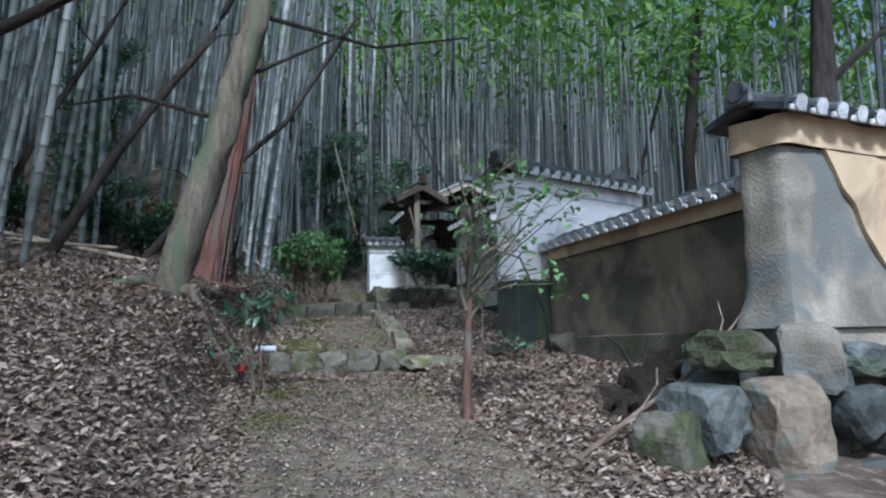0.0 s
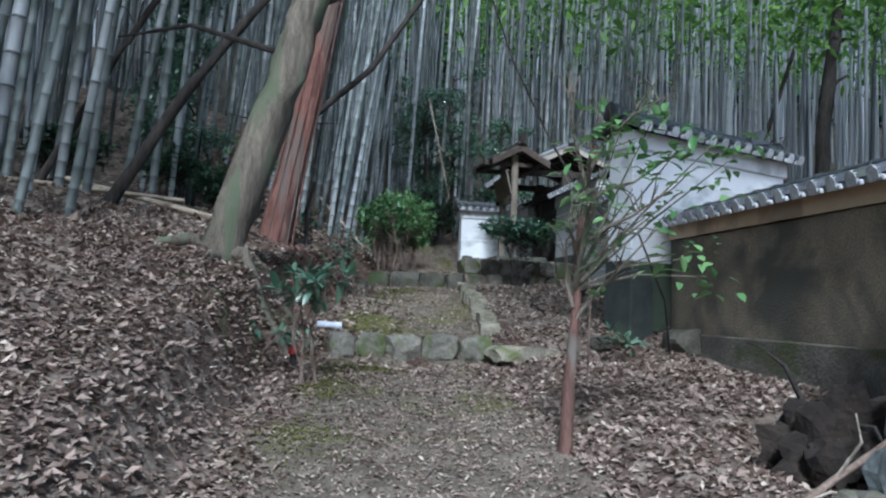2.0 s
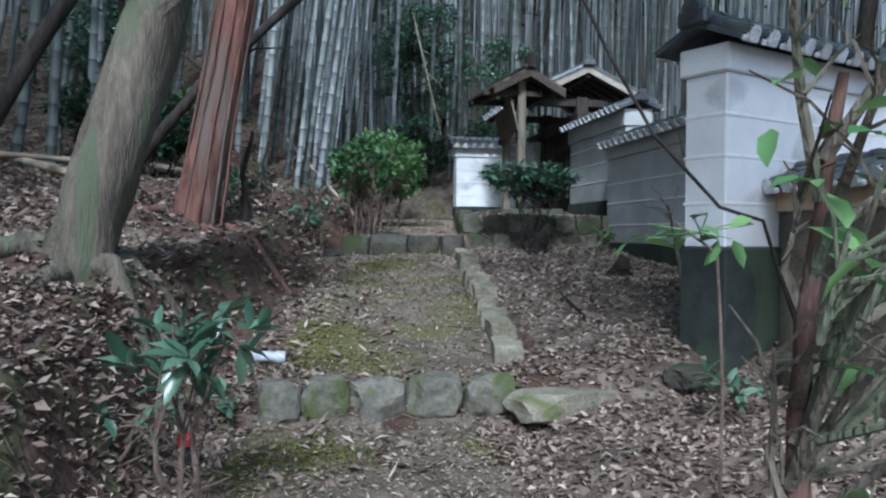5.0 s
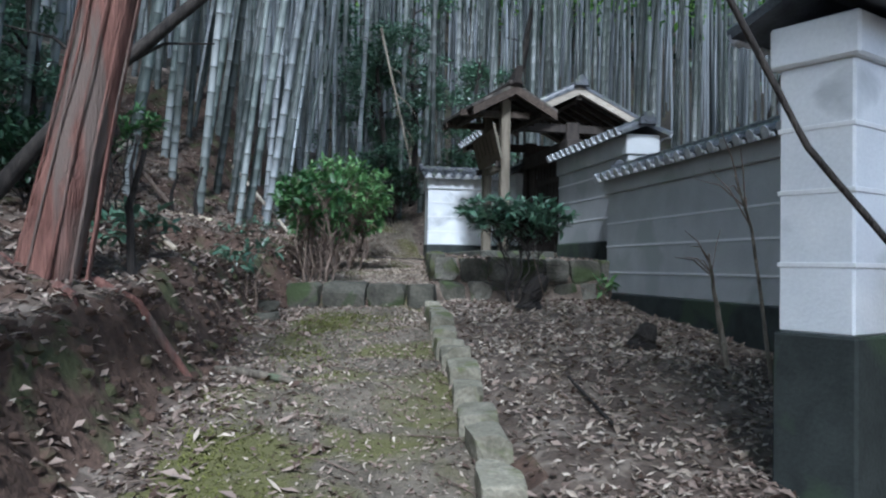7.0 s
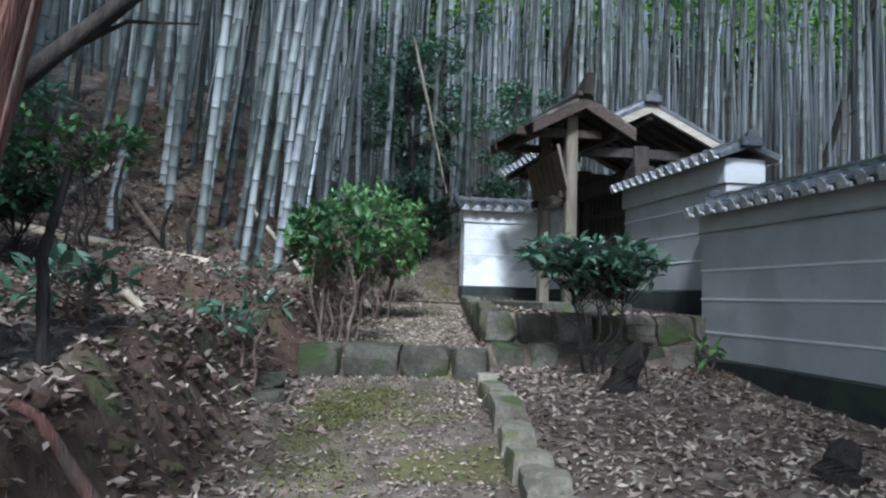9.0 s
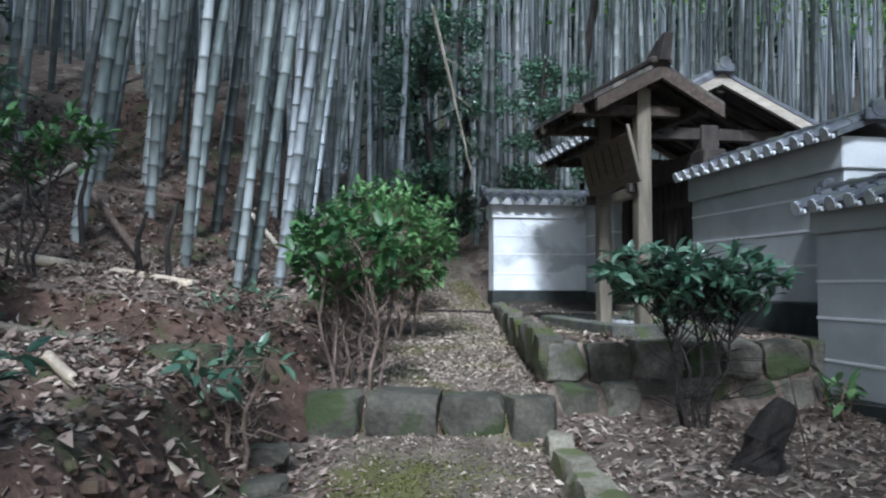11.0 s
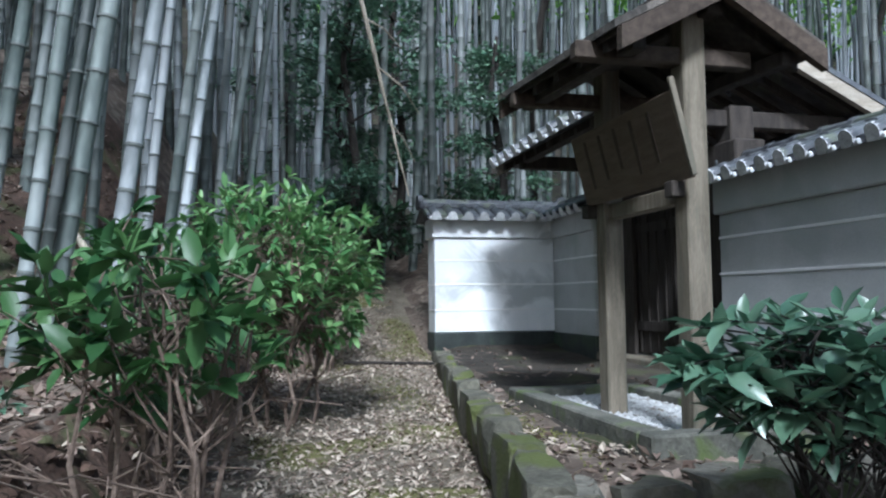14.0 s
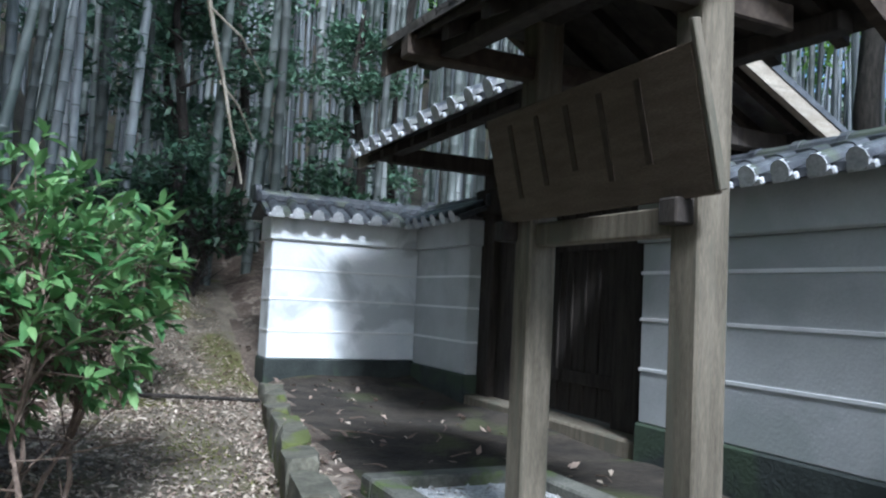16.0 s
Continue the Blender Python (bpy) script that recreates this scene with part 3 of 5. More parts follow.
        part("ink_column", col, M["ink"], bd, "faded column of unreadable ink")
    for y in (-0.5, 0.5):
        part("board_bracket", Shape().box(-0.13, 0.0, y - 0.04, y + 0.04, 1.22, 1.3, 0.006), M["wood_dark"], t)
    part("side_batten", Shape().box(-0.03, 0.0, -0.582, -0.562, 0.01, 0.49, 0.003), M["wood"], bd, "thin pale batten along the board's edge")
    return t


shelter()

# ---- gate behind the shelter ----
def gate():
    t = thing("temple_gate", (5.85, 19.4, 0), "dark wooden gate with grey tiled gable roof and closed doors", "gate")
    for y in (-1.1, 1.1):
        part("main_post", Shape().box(-0.13, 0.09, y - 0.11, y + 0.11, 2.5, 4.95, 0.012), M["wood_dark"], t)
        part("rear_post", Shape().box(0.75, 0.9, y - 0.07, y + 0.07, 2.5, 4.8, 0.01), M["wood_dark"], t)
        part("side_panel", Shape().box(-0.06, -0.02, min(y, y * 0.6), max(y, y * 0.6), 2.72, 4.55, 0.004), M["wood_dark"], t)
        part("bracket_arm", Shape().box(-1.12, 1.12, y - 0.06, y + 0.06, 4.78, 4.92, 0.01), M["wood_dark"], t)
    part("lintel", Shape().box(-0.16, 0.12, -1.3, 1.3, 4.42, 4.66, 0.012), M["wood_dark"], t)
    part("threshold", Shape().box(-0.25, 0.1, -1.2, 1.2, 2.5, 2.8, 0.015), M["wood"], t, "worn wooden threshold")
    for s in (-1, 1):
        d = part("door_leaf", Shape().box(-0.005, 0.035, min(0.001 * s, 0.7 * s), max(0.001 * s, 0.7 * s), 2.82, 4.42, 0.004), M["wood_dark"], t, "dark plank door leaf")
        for k in range(4):
            y = s * (0.09 + 0.17 * k)
            part("batten", Shape().box(-0.02, -0.005, y - 0.012, y + 0.012, 2.84, 4.4, 0.003), M["wood_dark"], d)
        for z in (3.1, 4.1):
            part("rail", Shape().box(-0.03, -0.02, min(0.02 * s, 0.69 * s), max(0.02 * s, 0.69 * s), z - 0.05, z + 0.05, 0.004), M["wood_dark"], d)
    for x in (-1.12, 1.02):
        part("eave_purlin", Shape().box(x, x + 0.1, -1.42, 1.42, 4.84, 4.93, 0.008), M["wood_dark"], t)
    part("ridge_beam", Shape().box(-0.06, 0.06, -1.4, 1.4, 5.28, 5.42, 0.01), M["wood_dark"], t)
    for s in (-1, 1):
        for y in (-1.46, 1.4):
            part("bargeboard", Shape().add([(s * a, yy, z) for yy in (y, y + 0.06) for a, z in ((0, 5.5), (1.28, 4.87), (1.28, 4.75), (0, 5.37))],
                                           [(0, 1, 2, 3), (7, 6, 5, 4), (0, 4, 5, 1), (1, 5, 6, 2), (2, 6, 7, 3), (3, 7, 4, 0)]), M["wood_pale"], t, "pale curved bargeboard")
        for k in range(9):
            y = -1.3 + k * 0.32
            part("rafter", Shape().add([(s * a, yy, z) for yy in (y, y + 0.06) for a, z in ((0, 5.47), (1.24, 4.86), (1.24, 4.79), (0, 5.4))],
                                       [(0, 1, 2, 3), (7, 6, 5, 4), (0, 4, 5, 1), (1, 5, 6, 2), (2, 6, 7, 3), (3, 7, 4, 0)]), M["wood_dark"], t)
    before = set(t.children)
    tile_row(t, 2.94, 1.32, 0.64, 0.24)
    m = Matrix.Translation((0, 1.47, 4.9)) @ Matrix.Rotation(radians(-90), 4, "Z")
    for o in t.children:
        if o not in before:
            o.matrix_basis = m @ o.matrix_basis
    return t


gate()

# ---- stonework ----
rs = random.Random(11)


def stones(name, label, category, spots, mats, square=0.6, rough=0.14, n=3):
    """One thing built of separate stones; spots: (x, y, z, width, depth, height, turn)."""
    t = thing(name, (spots[0][0], spots[0][1], 0), label, category, kind="structure")
    for i, (x, y, z, w, d, h, turn) in enumerate(spots):
        o = part("stone", rock(w, d, h, rs.randint(1, 999), rough, n, square), M[mats[i % len(mats)]], t)
        o.matrix_basis = pose(x - spots[0][0], y - spots[0][1], z, rs.uniform(-5, 5), rs.uniform(-5, 5), turn)
    return t


row = []
x = 0.5
for w in (0.26, 0.3, 0.36, 0.38, 0.34):
    row.append((x + w / 2, 9.12 + 0.03 * math.sin(x * 9), 1.28, w + 0.02, 0.32, 0.34, rs.uniform(-8, 8)))
    x += w
stones("stone_step_lower", "row of rounded mossy stones edging a step of the path", "step", row, ["stone"], 0.25, 0.2)
row = []
x = 1.28
for w in (0.38, 0.54, 0.42, 0.34):
    y = 15.5 - (x + w / 2 - 1.65) * 0.36
    row.append((x + w / 2, y, 2.14, w + 0.015, 0.36, 0.4, -18 + rs.uniform(-4, 4)))
    x += w
stones("stone_step_upper", "row of squared mossy stones forming the upper step", "step", row, ["stone_dark"], 0.85, 0.07)
row = []
for i in range(12):
    k = i / 11
    xx, yy = 2.25 + 0.58 * k, 9.75 + 4.9 * k
    row.append((xx + rs.uniform(-0.015, 0.015), yy, gz(xx - 0.25, yy) + 0.03 + rs.uniform(-0.015, 0.015), 0.25 - 0.04 * k + rs.uniform(-0.03, 0.03), 0.44 + rs.uniform(-0.05, 0.03), 0.24, -7 + rs.uniform(-5, 5)))
stones("stone_kerb", "line of worn pale stone blocks edging the path", "kerb", row, ["kerb"], 1.0, 0.05)
row = []
for i in range(11):
    k = i / 10
    xx, yy = 3.1 + 0.93 * k, 15.75 + 5.6 * k
    row.append((xx, yy, 2.56 + 0.1 * k - 0.02, 0.2, 0.6, 0.36, -9.5 + rs.uniform(-2, 2)))
stones("platform_edge", "long mossy stone edging beside the path to the gate", "kerb", row, ["kerb_moss"], 0.9, 0.06)
row = []
for z, h, ws in ((2.5, 0.32, (0.34, 0.36, 0.42, 0.3, 0.34, 0.42, 0.3)), (2.2, 0.34, (0.42, 0.3, 0.36, 0.44, 0.36, 0.3, 0.3))):
    x = 3.0
    for w in ws:
        row.append((x + w / 2, 15.62 + rs.uniform(-0.03, 0.03) - (2.5 - z) * 0.1, z + rs.uniform(-0.02, 0.02), w - 0.005, 0.36, h, rs.uniform(-4, 4)))
        x += w
stones("retaining_wall", "low retaining wall of squared mossy stones under the gate's platform", "wall", row, ["stone", "stone_dark"], 0.82, 0.09)
stones("flat_slab", "single grey stone slab lying among leaves beside the step", "slab", [(2.42, 8.95, 1.27, 0.78, 0.36, 0.17, 26)], ["kerb"], 0.92, 0.05)
stones("earth_step", "rough low stones set in the foot of the bank", "step", [(0.98, 14.2, 1.98, 0.44, 0.22, 0.12, 10), (0.95, 14.6, 2.08, 0.44, 0.24, 0.14, 4)], ["stone_dark"], 0.8, 0.12)
stones("bank_rock", "moss-covered rock in the cut bank", "rock", [(0.42, 15.3, 2.5, 0.55, 0.4, 0.4, 10), (0.75, 15.55, 2.45, 0.4, 0.35, 0.35, 30), (0.05, 12.5, 2.1, 0.4, 0.35, 0.3, 5)], ["stone_moss"], 0.4, 0.2)
stones("foot_rock", "flat rock at the foot of the white wall", "rock", [(3.3, 8.95, 1.42, 0.34, 0.28, 0.14, 20), (4.0, 8.7, 1.45, 0.4, 0.36, 0.3, 0)], ["stone_dark"], 0.5, 0.15)
# rubble under the old wall
rub = [(3.32, 4.1, 0.95, 0.47, 0.5, 0.64, 4), (3.08, 4.02, 0.55, 0.74, 0.5, 0.34, 10), (3.78, 4.1, 0.5, 0.62, 0.5, 0.42, -4), (3.92, 4.15, 1.0, 0.4, 0.5, 0.34, 6), (2.84, 4.17, 1.03, 0.36, 0.5, 0.42, 8),
       (2.6, 4.15, 0.82, 0.32, 0.4, 0.5, 20), (2.62, 4.1, 0.5, 0.4, 0.4, 0.4, 0), (3.12, 4.3, 1.41, 0.48, 0.5, 0.27, 3), (4.08, 4.3, 1.34, 0.42, 0.5, 0.22, 0), (4.25, 4.15, 0.82, 0.4, 0.5, 0.42, 8),
       (3.6, 4.14, 1.36, 0.42, 0.36, 0.5, -30), (4.5, 4.2, 1.2, 0.5, 0.5, 0.5, 0), (4.5, 4.1, 0.55, 0.6, 0.5, 0.5, 5), (3.42, 4.75, 1.25, 0.45, 0.5, 0.5, 10), (3.3, 4.75, 0.8, 0.5, 0.5, 0.55, 0), (3.65, 3.95, 0.18, 0.8, 0.6, 0.4, 0), (3.0, 3.85, 0.2, 0.6, 0.5, 0.35, 0), (3.72, 4.4, 1.02, 0.5, 0.5, 0.9, 0), (4.3, 4.5, 0.9, 1.2, 0.6, 1.1, 0)]
stones("rubble_base", "rough blue-grey and tan rubble stones under the old wall", "wall base", rub, ["tanstone", "bluestone", "bluestone", "bluestone", "bluestone", "stone_moss", "bluestone", "stone_moss", "bluestone", "bluestone", "lime"], 0.55, 0.2)
# torn ochre coat left on the old cross wall
pl = Shape()
edge = [(0.42, 2.78), (0.5, 2.66), (0.58, 2.52), (0.7, 2.42), (0.78, 2.24), (0.9, 2.1), (1.0, 1.98), (1.2, 1.9), (1.6, 1.84), (2.2, 1.8), (3.2, 1.78), (4.2, 1.78)]
for a, z in edge:
    pl.v += [(a, -0.03, z), (a, -0.03, 2.78), (a, 0.004, z)]
for i in range(len(edge) - 1):
    pl.f += [(3 * i, 3 * i + 3, 3 * i + 4, 3 * i + 1), (3 * i + 2, 3 * i + 5, 3 * i + 3, 3 * i)]
coat = part("ochre_coat", pl, M["ochre"], bpy.data.objects["wall_old_end"], "torn remains of the ochre plaster coat")
for f_name in ("wall_old_end", "wall_old"):
    for o in bpy.data.objects[f_name].children:
        if o.name.startswith("frieze"):
            o.data.materials[0] = M["ochre"]

def crumbled(x0, x1, y0, y1, z0, z1, amp, flare, step, seed):
    """A plastered block with an uneven face, worn edges and a foot that spreads."""
    xs = steps_of([(x0, min(x1, x0 + 2.4), step)] + ([(x0 + 2.4, x1, 0.5)] if x1 > x0 + 2.5 else []))
    ys, zs = steps_of([(y0, y1, step)]), steps_of([(z0, z1, step)])
    mid_y, sh = (y0 + y1) / 2, Vector((seed, seed * 2.3, 0))

    def bent(x, y, z):
        k = noise.noise(Vector((x, y, z)) * 3.1 + sh) + 0.6 * noise.noise(Vector((x, y, z)) * 9.0 + sh) - 0.25
        foot = flare * max(0.0, 1 - (z - z0) / 0.5) ** 2
        ox = -1.0 if x < x0 + 0.01 else 0.0
        oy = (-1.0 if y < mid_y else 1.0) if abs(y - mid_y) > (y1 - y0) / 2 - 0.01 else 0.0
        wear = 0.022 if ox and oy else 0.0
        return (x + ox * (amp * k + foot - wear), y + oy * (amp * k + foot - wear), z + 0.5 * amp * k * (z > z1 - 0.01))
    s = Shape()
    for us, vs, put in ((xs, zs, lambda u, v: (u, y0, v)), (xs, zs, lambda u, v: (u, y1, v)), (ys, zs, lambda u, v: (x0, u, v)), (ys, zs, lambda u, v: (x1, u, v)), (xs, ys, lambda u, v: (u, v, z1))):
        s.add([bent(*put(u, v)) for v in vs for u in us], [(j * len(us) + i, j * len(us) + i + 1, (j + 1) * len(us) + i + 1, (j + 1) * len(us) + i) for j in range(len(vs) - 1) for i in range(len(us) - 1)])
    return s


for f_name, x1, depth, z_band, z_ledge, z_top in (("wall_old_end", 4.2, 0.4, 1.55, 2.78, 3.0), ("wall_old", 4.6, 0.42, 1.55, 2.52, 2.68)):
    end_wall = f_name == "wall_old_end"
    for o in bpy.data.objects[f_name].children:
        if o.name.startswith("body"):
            o.data = crumbled(0, x1, 0, depth, z_band, z_ledge, 0.012, 0.07 if end_wall else 0.0, 0.06, 3).mesh("body", M["lime" if end_wall else "mud"], True)
        if o.name.startswith("frieze"):
            o.data = crumbled(-0.03, x1 + 0.03, -0.045, depth + 0.045, z_ledge + 0.004, z_top, 0.022, 0.0, 0.05, 8).mesh("frieze", M["ochre"], True)

# gate slab with gravel
slab = thing("gravel_bed", (4.22, 16.98, 2.65), "concrete-edged bed of white gravel under the shelter's posts", "slab", kind="structure")
for a in ((-0.5, 0.5, -1.03, -0.89), (-0.5, 0.5, 0.89, 1.03), (-0.5, -0.36, -0.888, 0.888), (0.36, 0.5, -0.888, 0.888)):
    part("edging", Shape().box(*a, -0.2, 0.11, 0.012), M["concrete"], slab, "mossy concrete edging")
part("bed", Shape().box(-0.36, 0.36, -0.89, 0.89, -0.2, 0.05), M["gravel"], slab, "white gravel filling")
pebble = Shape()
for i in range(900):
    r = rs.uniform(0.008, 0.02)
    c = (rs.uniform(-0.34, 0.34), rs.uniform(-0.87, 0.87), 0.05 + r * 0.4)
    pebble.add([(c[0] + a * r, c[1] + b * r, c[2] + q * r * 0.7) for a, b, q in ((1, 0, 0), (-1, 0, 0), (0, 1, 0), (0, -1, 0), (0, 0, 1), (0, 0, -1))], [(0, 2, 4), (2, 1, 4), (1, 3, 4), (3, 0, 4)])
peb = part("gravel", pebble, M["gravel"], slab)
tagged(peb, kind="stuff")


# ---- bamboo ----
def culm_mesh(seed, height=15.0, r=0.066, sides=9, skin="bamboo"):
    rnd = random.Random(seed)
    me = bpy.data.meshes.new("bamboo")
    s = Shape()
    z, gap, lean, az = -0.25, 0.16, rnd.uniform(0.0, 0.03), rnd.uniform(-1.2, 1.2)
    rings, kinds = [], []
    while z < height:
        k = z / height
        rr = r * (1 - 0.62 * max(0, k) ** 1.3)
        rings += [(z, rr * 0.96, 0), (z + 0.012, rr * 1.06, 1), (z + 0.03, rr * 0.97, 1)]
        z += gap
        gap = min(0.42, gap + 0.03)
    pts, rad = [], []
    for q, rr, kd in rings:
        b = lean * q + 0.0035 * q * q * (0.4 + rnd.random() * 0.02)
        pts.append((math.cos(az) * b, math.sin(az) * b, q))
        rad.append(rr)
    s.tube(pts, rad, sides)
    me.from_pydata(s.v, [], s.f)
    me.materials.append(M[skin])
    me.materials.append(M["node"])
    idx = []
    for i in range(len(rings) - 1):
        idx += [1 if rings[i][2] and rings[i + 1][2] else 0] * sides
    idx += [0, 0]
    me.polygons.foreach_set("material_index", idx)
    me.polygons.foreach_set("use_smooth", [True] * len(idx))
    me.update()
    return me


def clear_of(x, y):
    """Whether a culm may stand here: off the path and out of the precinct."""
    if y < 17.6:
        return x < (-2.3 if y > 11 else -2.2)
    if y < 23.2:
        return x < lerp(PATH_L, y) - (0.75 if y > 15 else 1.5)
    return True


RING = Shape().tube([(0, 0, -0.007), (0, 0, 0.0), (0, 0, 0.007)], [0.98, 1.05, 0.98], 10, False).mesh("node_ring", M["node"], True)
CULMS = [culm_mesh(i, 13.5 + i, 0.05 + 0.0045 * i) for i in range(6)]
PALE = [culm_mesh(i + 20, 13.5 + i, 0.05 + 0.0045 * i, 9, "bamboo_pale") for i in range(6)]
rnd = random.Random(5)
spots = [(0.51, 18.0), (0.89, 18.7), (0.62, 18.35), (-2.3, 10.2), (-0.1, 18.6), (0.3, 19.4), (1.1, 20.2), (-0.6, 19.2), (0.0, 20.3), (-1.1, 18.2), (1.5, 21.4), (0.8, 21.2), (-3.0, 10.9), (-2.9, 9.6), (1.0, 22.0), (1.45, 22.7), (1.75, 23.4), (0.6, 22.8), (2.25, 23.7), (2.75, 24.0), (0.2, 21.9), (1.95, 24.5), (0.9, 23.6), (1.2, 24.2), (0.3, 23.4), (-0.2, 22.6), (2.5, 24.9), (1.5, 25.2), (0.35, 21.0), (-0.35, 21.4), (-0.9, 20.4)]
tries = 0
while len(spots) < 296 and tries < 9000:
    tries += 1
    if rnd.random() < 0.55:
        x, y = rnd.uniform(-9, 1.6), rnd.uniform(7.5, 27)
    else:
        x, y = rnd.uniform(-3, 15), rnd.uniform(23.5, 33)
    near_tree = math.hypot(x + 0.5, y - 10.2) < 1.6
    if clear_of(x, y) and not near_tree and all(math.hypot(x - a, y - b) > 0.42 for a, b in spots):
        spots.append((x, y))
for i, (x, y) in enumerate(spots):
    # About half the culms behind the path's end take the paler material.
    ob = new("bamboo", (PALE if rnd.random() < (0.5 if 0.4 < x < 3.6 and y > 20.5 else 0.03) else CULMS)[rnd.randrange(6)])
    ob.matrix_basis = pose(x, y, gz(x, y), rnd.uniform(-2.5, 2.5), rnd.uniform(1.0, 8.0) if x < 1.8 and y < 25 else rnd.uniform(-2.5, 3.0), 0)
    if y < 21.5 and x > -3.2:
        lean = ob.data.vertices
        for k in range(11):
            row0 = 9 * (3 * k + 4)
            if row0 + 9 > len(lean):
                break
            mid_ring = sum((lean[row0 + q].co for q in range(9)), Vector()) / 9
            rad = (lean[row0].co - mid_ring).length
            nd = part("node_ring", RING, None, ob)
            nd.matrix_basis = Matrix.Translation(mid_ring) @ Matrix.Diagonal((rad * 1.04, rad * 1.04, 1, 1))
    tagged(ob, "tall grey-green bamboo culm with pale node rings", "bamboo", "bamboo of the grove")
far = Shape()
for i in range(1500):
    a = rnd.random()
    x, y = (rnd.uniform(-34, -6), rnd.uniform(2, 40)) if a < 0.3 else (rnd.uniform(-26, 46), 33 + 34 * rnd.random() ** 1.3)
    if a > 0.93:
        x, y = rnd.uniform(15, 34), rnd.uniform(14, 34)
    z, hgt, r = gz(x, y), rnd.uniform(12, 17), rnd.uniform(0.05, 0.085)
    dx, dy = rnd.uniform(-0.8, 1.2), rnd.uniform(-0.8, 0.8)
    far.tube([(x, y, z - 0.2), (x + dx * 0.3, y + dy * 0.3, z + hgt * 0.5), (x + dx, y + dy, z + hgt)], [r, r * 0.85, r * 0.3], 6, caps=False)
tagged(new("bamboo_grove", far.mesh("bamboo_grove", M["bamboo_far"], True)), "dense far grove of grey bamboo culms", "bamboo grove", kind="stuff")


def spray(shape, c, n, spread, length, width, rnd, droop=0.3):
    """A clump of leaves about a point."""
    for _ in range(n):
        d = Vector((rnd.gauss(0, 1), rnd.gauss(0, 1), rnd.gauss(-droop, 0.6)))
        p = Vector(c) + Vector((rnd.gauss(0, spread), rnd.gauss(0, spread), rnd.gauss(0, spread * 0.6)))
        s = rnd.uniform(0.7, 1.25)
        k = len(shape.v)
        d.normalize()
        e = d.cross(Vector((rnd.uniform(-1, 1), rnd.uniform(-1, 1), 1))).normalized()
        m = p + d * length * s * 0.45
        shape.v += [tuple(p), tuple(m + e * width * s / 2), tuple(p + d * length * s), tuple(m - e * width * s / 2)]
        shape.f.append((k, k + 1, k + 2, k + 3))


canopy = Shape()
for i in range(6500):
    a = rnd.random()
    if a < 0.35:
        x, y = rnd.uniform(-30, -1.5), rnd.uniform(-2, 30)
    elif a < 0.9:
        x, y = rnd.uniform(-14, 34), rnd.uniform(23, 58)
    else:
        x, y = rnd.uniform(17, 36), rnd.uniform(10, 32)
    if -4 < x < 7 and 21 < y < 33 and rnd.random() < 0.7:
        continue
    z = gz(x, y) + 7.2 + 8.5 * rnd.random()
    spray(canopy, (x, y, z), 9, 0.75, 0.55, 0.16, rnd, 0.5)
# Unseen sprays above the path's start, added to shade the ground and walls ahead.
for i in range(75):
    x, y = rnd.uniform(-4.5, 4), rnd.uniform(-7, 1.5)
    spray(canopy, (x, y, 8.5 + 4.5 * rnd.random()), 9, 0.75, 0.55, 0.16, rnd, 0.5)
# Sprays behind the walls, added to shade the culms on the right.
for i in range(520):
    x, y = rnd.uniform(6.5, 21), rnd.uniform(14, 25)
    spray(canopy, (x, y, gz(x, y) + 8.2 + 5.0 * rnd.random()), 9, 0.75, 0.55, 0.16, rnd, 0.5)
# Unseen sprays added to keep the sun off the white cross wall.
for i in range(55):
    spray(canopy, (rnd.uniform(1.5, 3.5), rnd.uniform(1.3, 3.2), rnd.uniform(9.6, 11.0)), 9, 0.5, 0.5, 0.16, rnd, 0.5)
tagged(new("bamboo_canopy", canopy.mesh("bamboo_canopy", M["leaf_bamboo"])), "light green bamboo leaf canopy over the grove, with sprays added for shade", "foliage", kind="stuff")
woods = Shape()
for i in range(1500):
    x, y = rnd.uniform(-60, 75), rnd.uniform(60, 95)
    spray(woods, (x, y, gz(x, y) + rnd.uniform(0, 11)), 8, 1.6, 1.7, 0.9, rnd, 0.2)
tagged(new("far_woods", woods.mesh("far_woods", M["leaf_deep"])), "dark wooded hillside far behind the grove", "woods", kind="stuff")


# ---- trees, shrubs and dead wood ----
def limb(pts, r0, r1, n=10, wob=0.06, seed=0, flare=1.0):
    s = Shape()
    k = len(pts) - 1
    fine, rad = [], []
    for i in range(k):
        a, b = Vector(pts[i]), Vector(pts[i + 1])
        for j in range(6):
            u = (i + j / 6) / k
            fine.append(a.lerp(b, j / 6) + Vector((noise.noise(Vector((seed, u * 7, 0))), noise.noise(Vector((seed, u * 7, 9))), 0)) * r0 * 0.25)
            rad.append((r0 + (r1 - r0) * u) * (1 + (flare - 1) * math.exp(-u * 14)))
    fine.append(Vector(pts[-1]))
    rad.append(r1)
    return s.tube(fine, rad, n, True, wob, seed)


def rooted(t, x, y, z, n, start, r, mat):
    """Roots that run from the foot of a trunk into the ground."""
    for i in range(n):
        an = i * 6.283 / n + start
        c, q = math.cos(an), math.sin(an)
        part("root", limb([(c * 0.06, q * 0.06, z + 0.16), (c * 0.3, q * 0.3, gz(x + c * 0.3, y + q * 0.3) + 0.04), (c * 0.55, q * 0.5, gz(x + c * 0.55, y + q * 0.5) + 0.0), (c * 0.95, q * 0.8, gz(x + c * 0.95, y + q * 0.8) - 0.07)], r, 0.03, 7, 0.18, i + 9), mat, t, smooth=True)


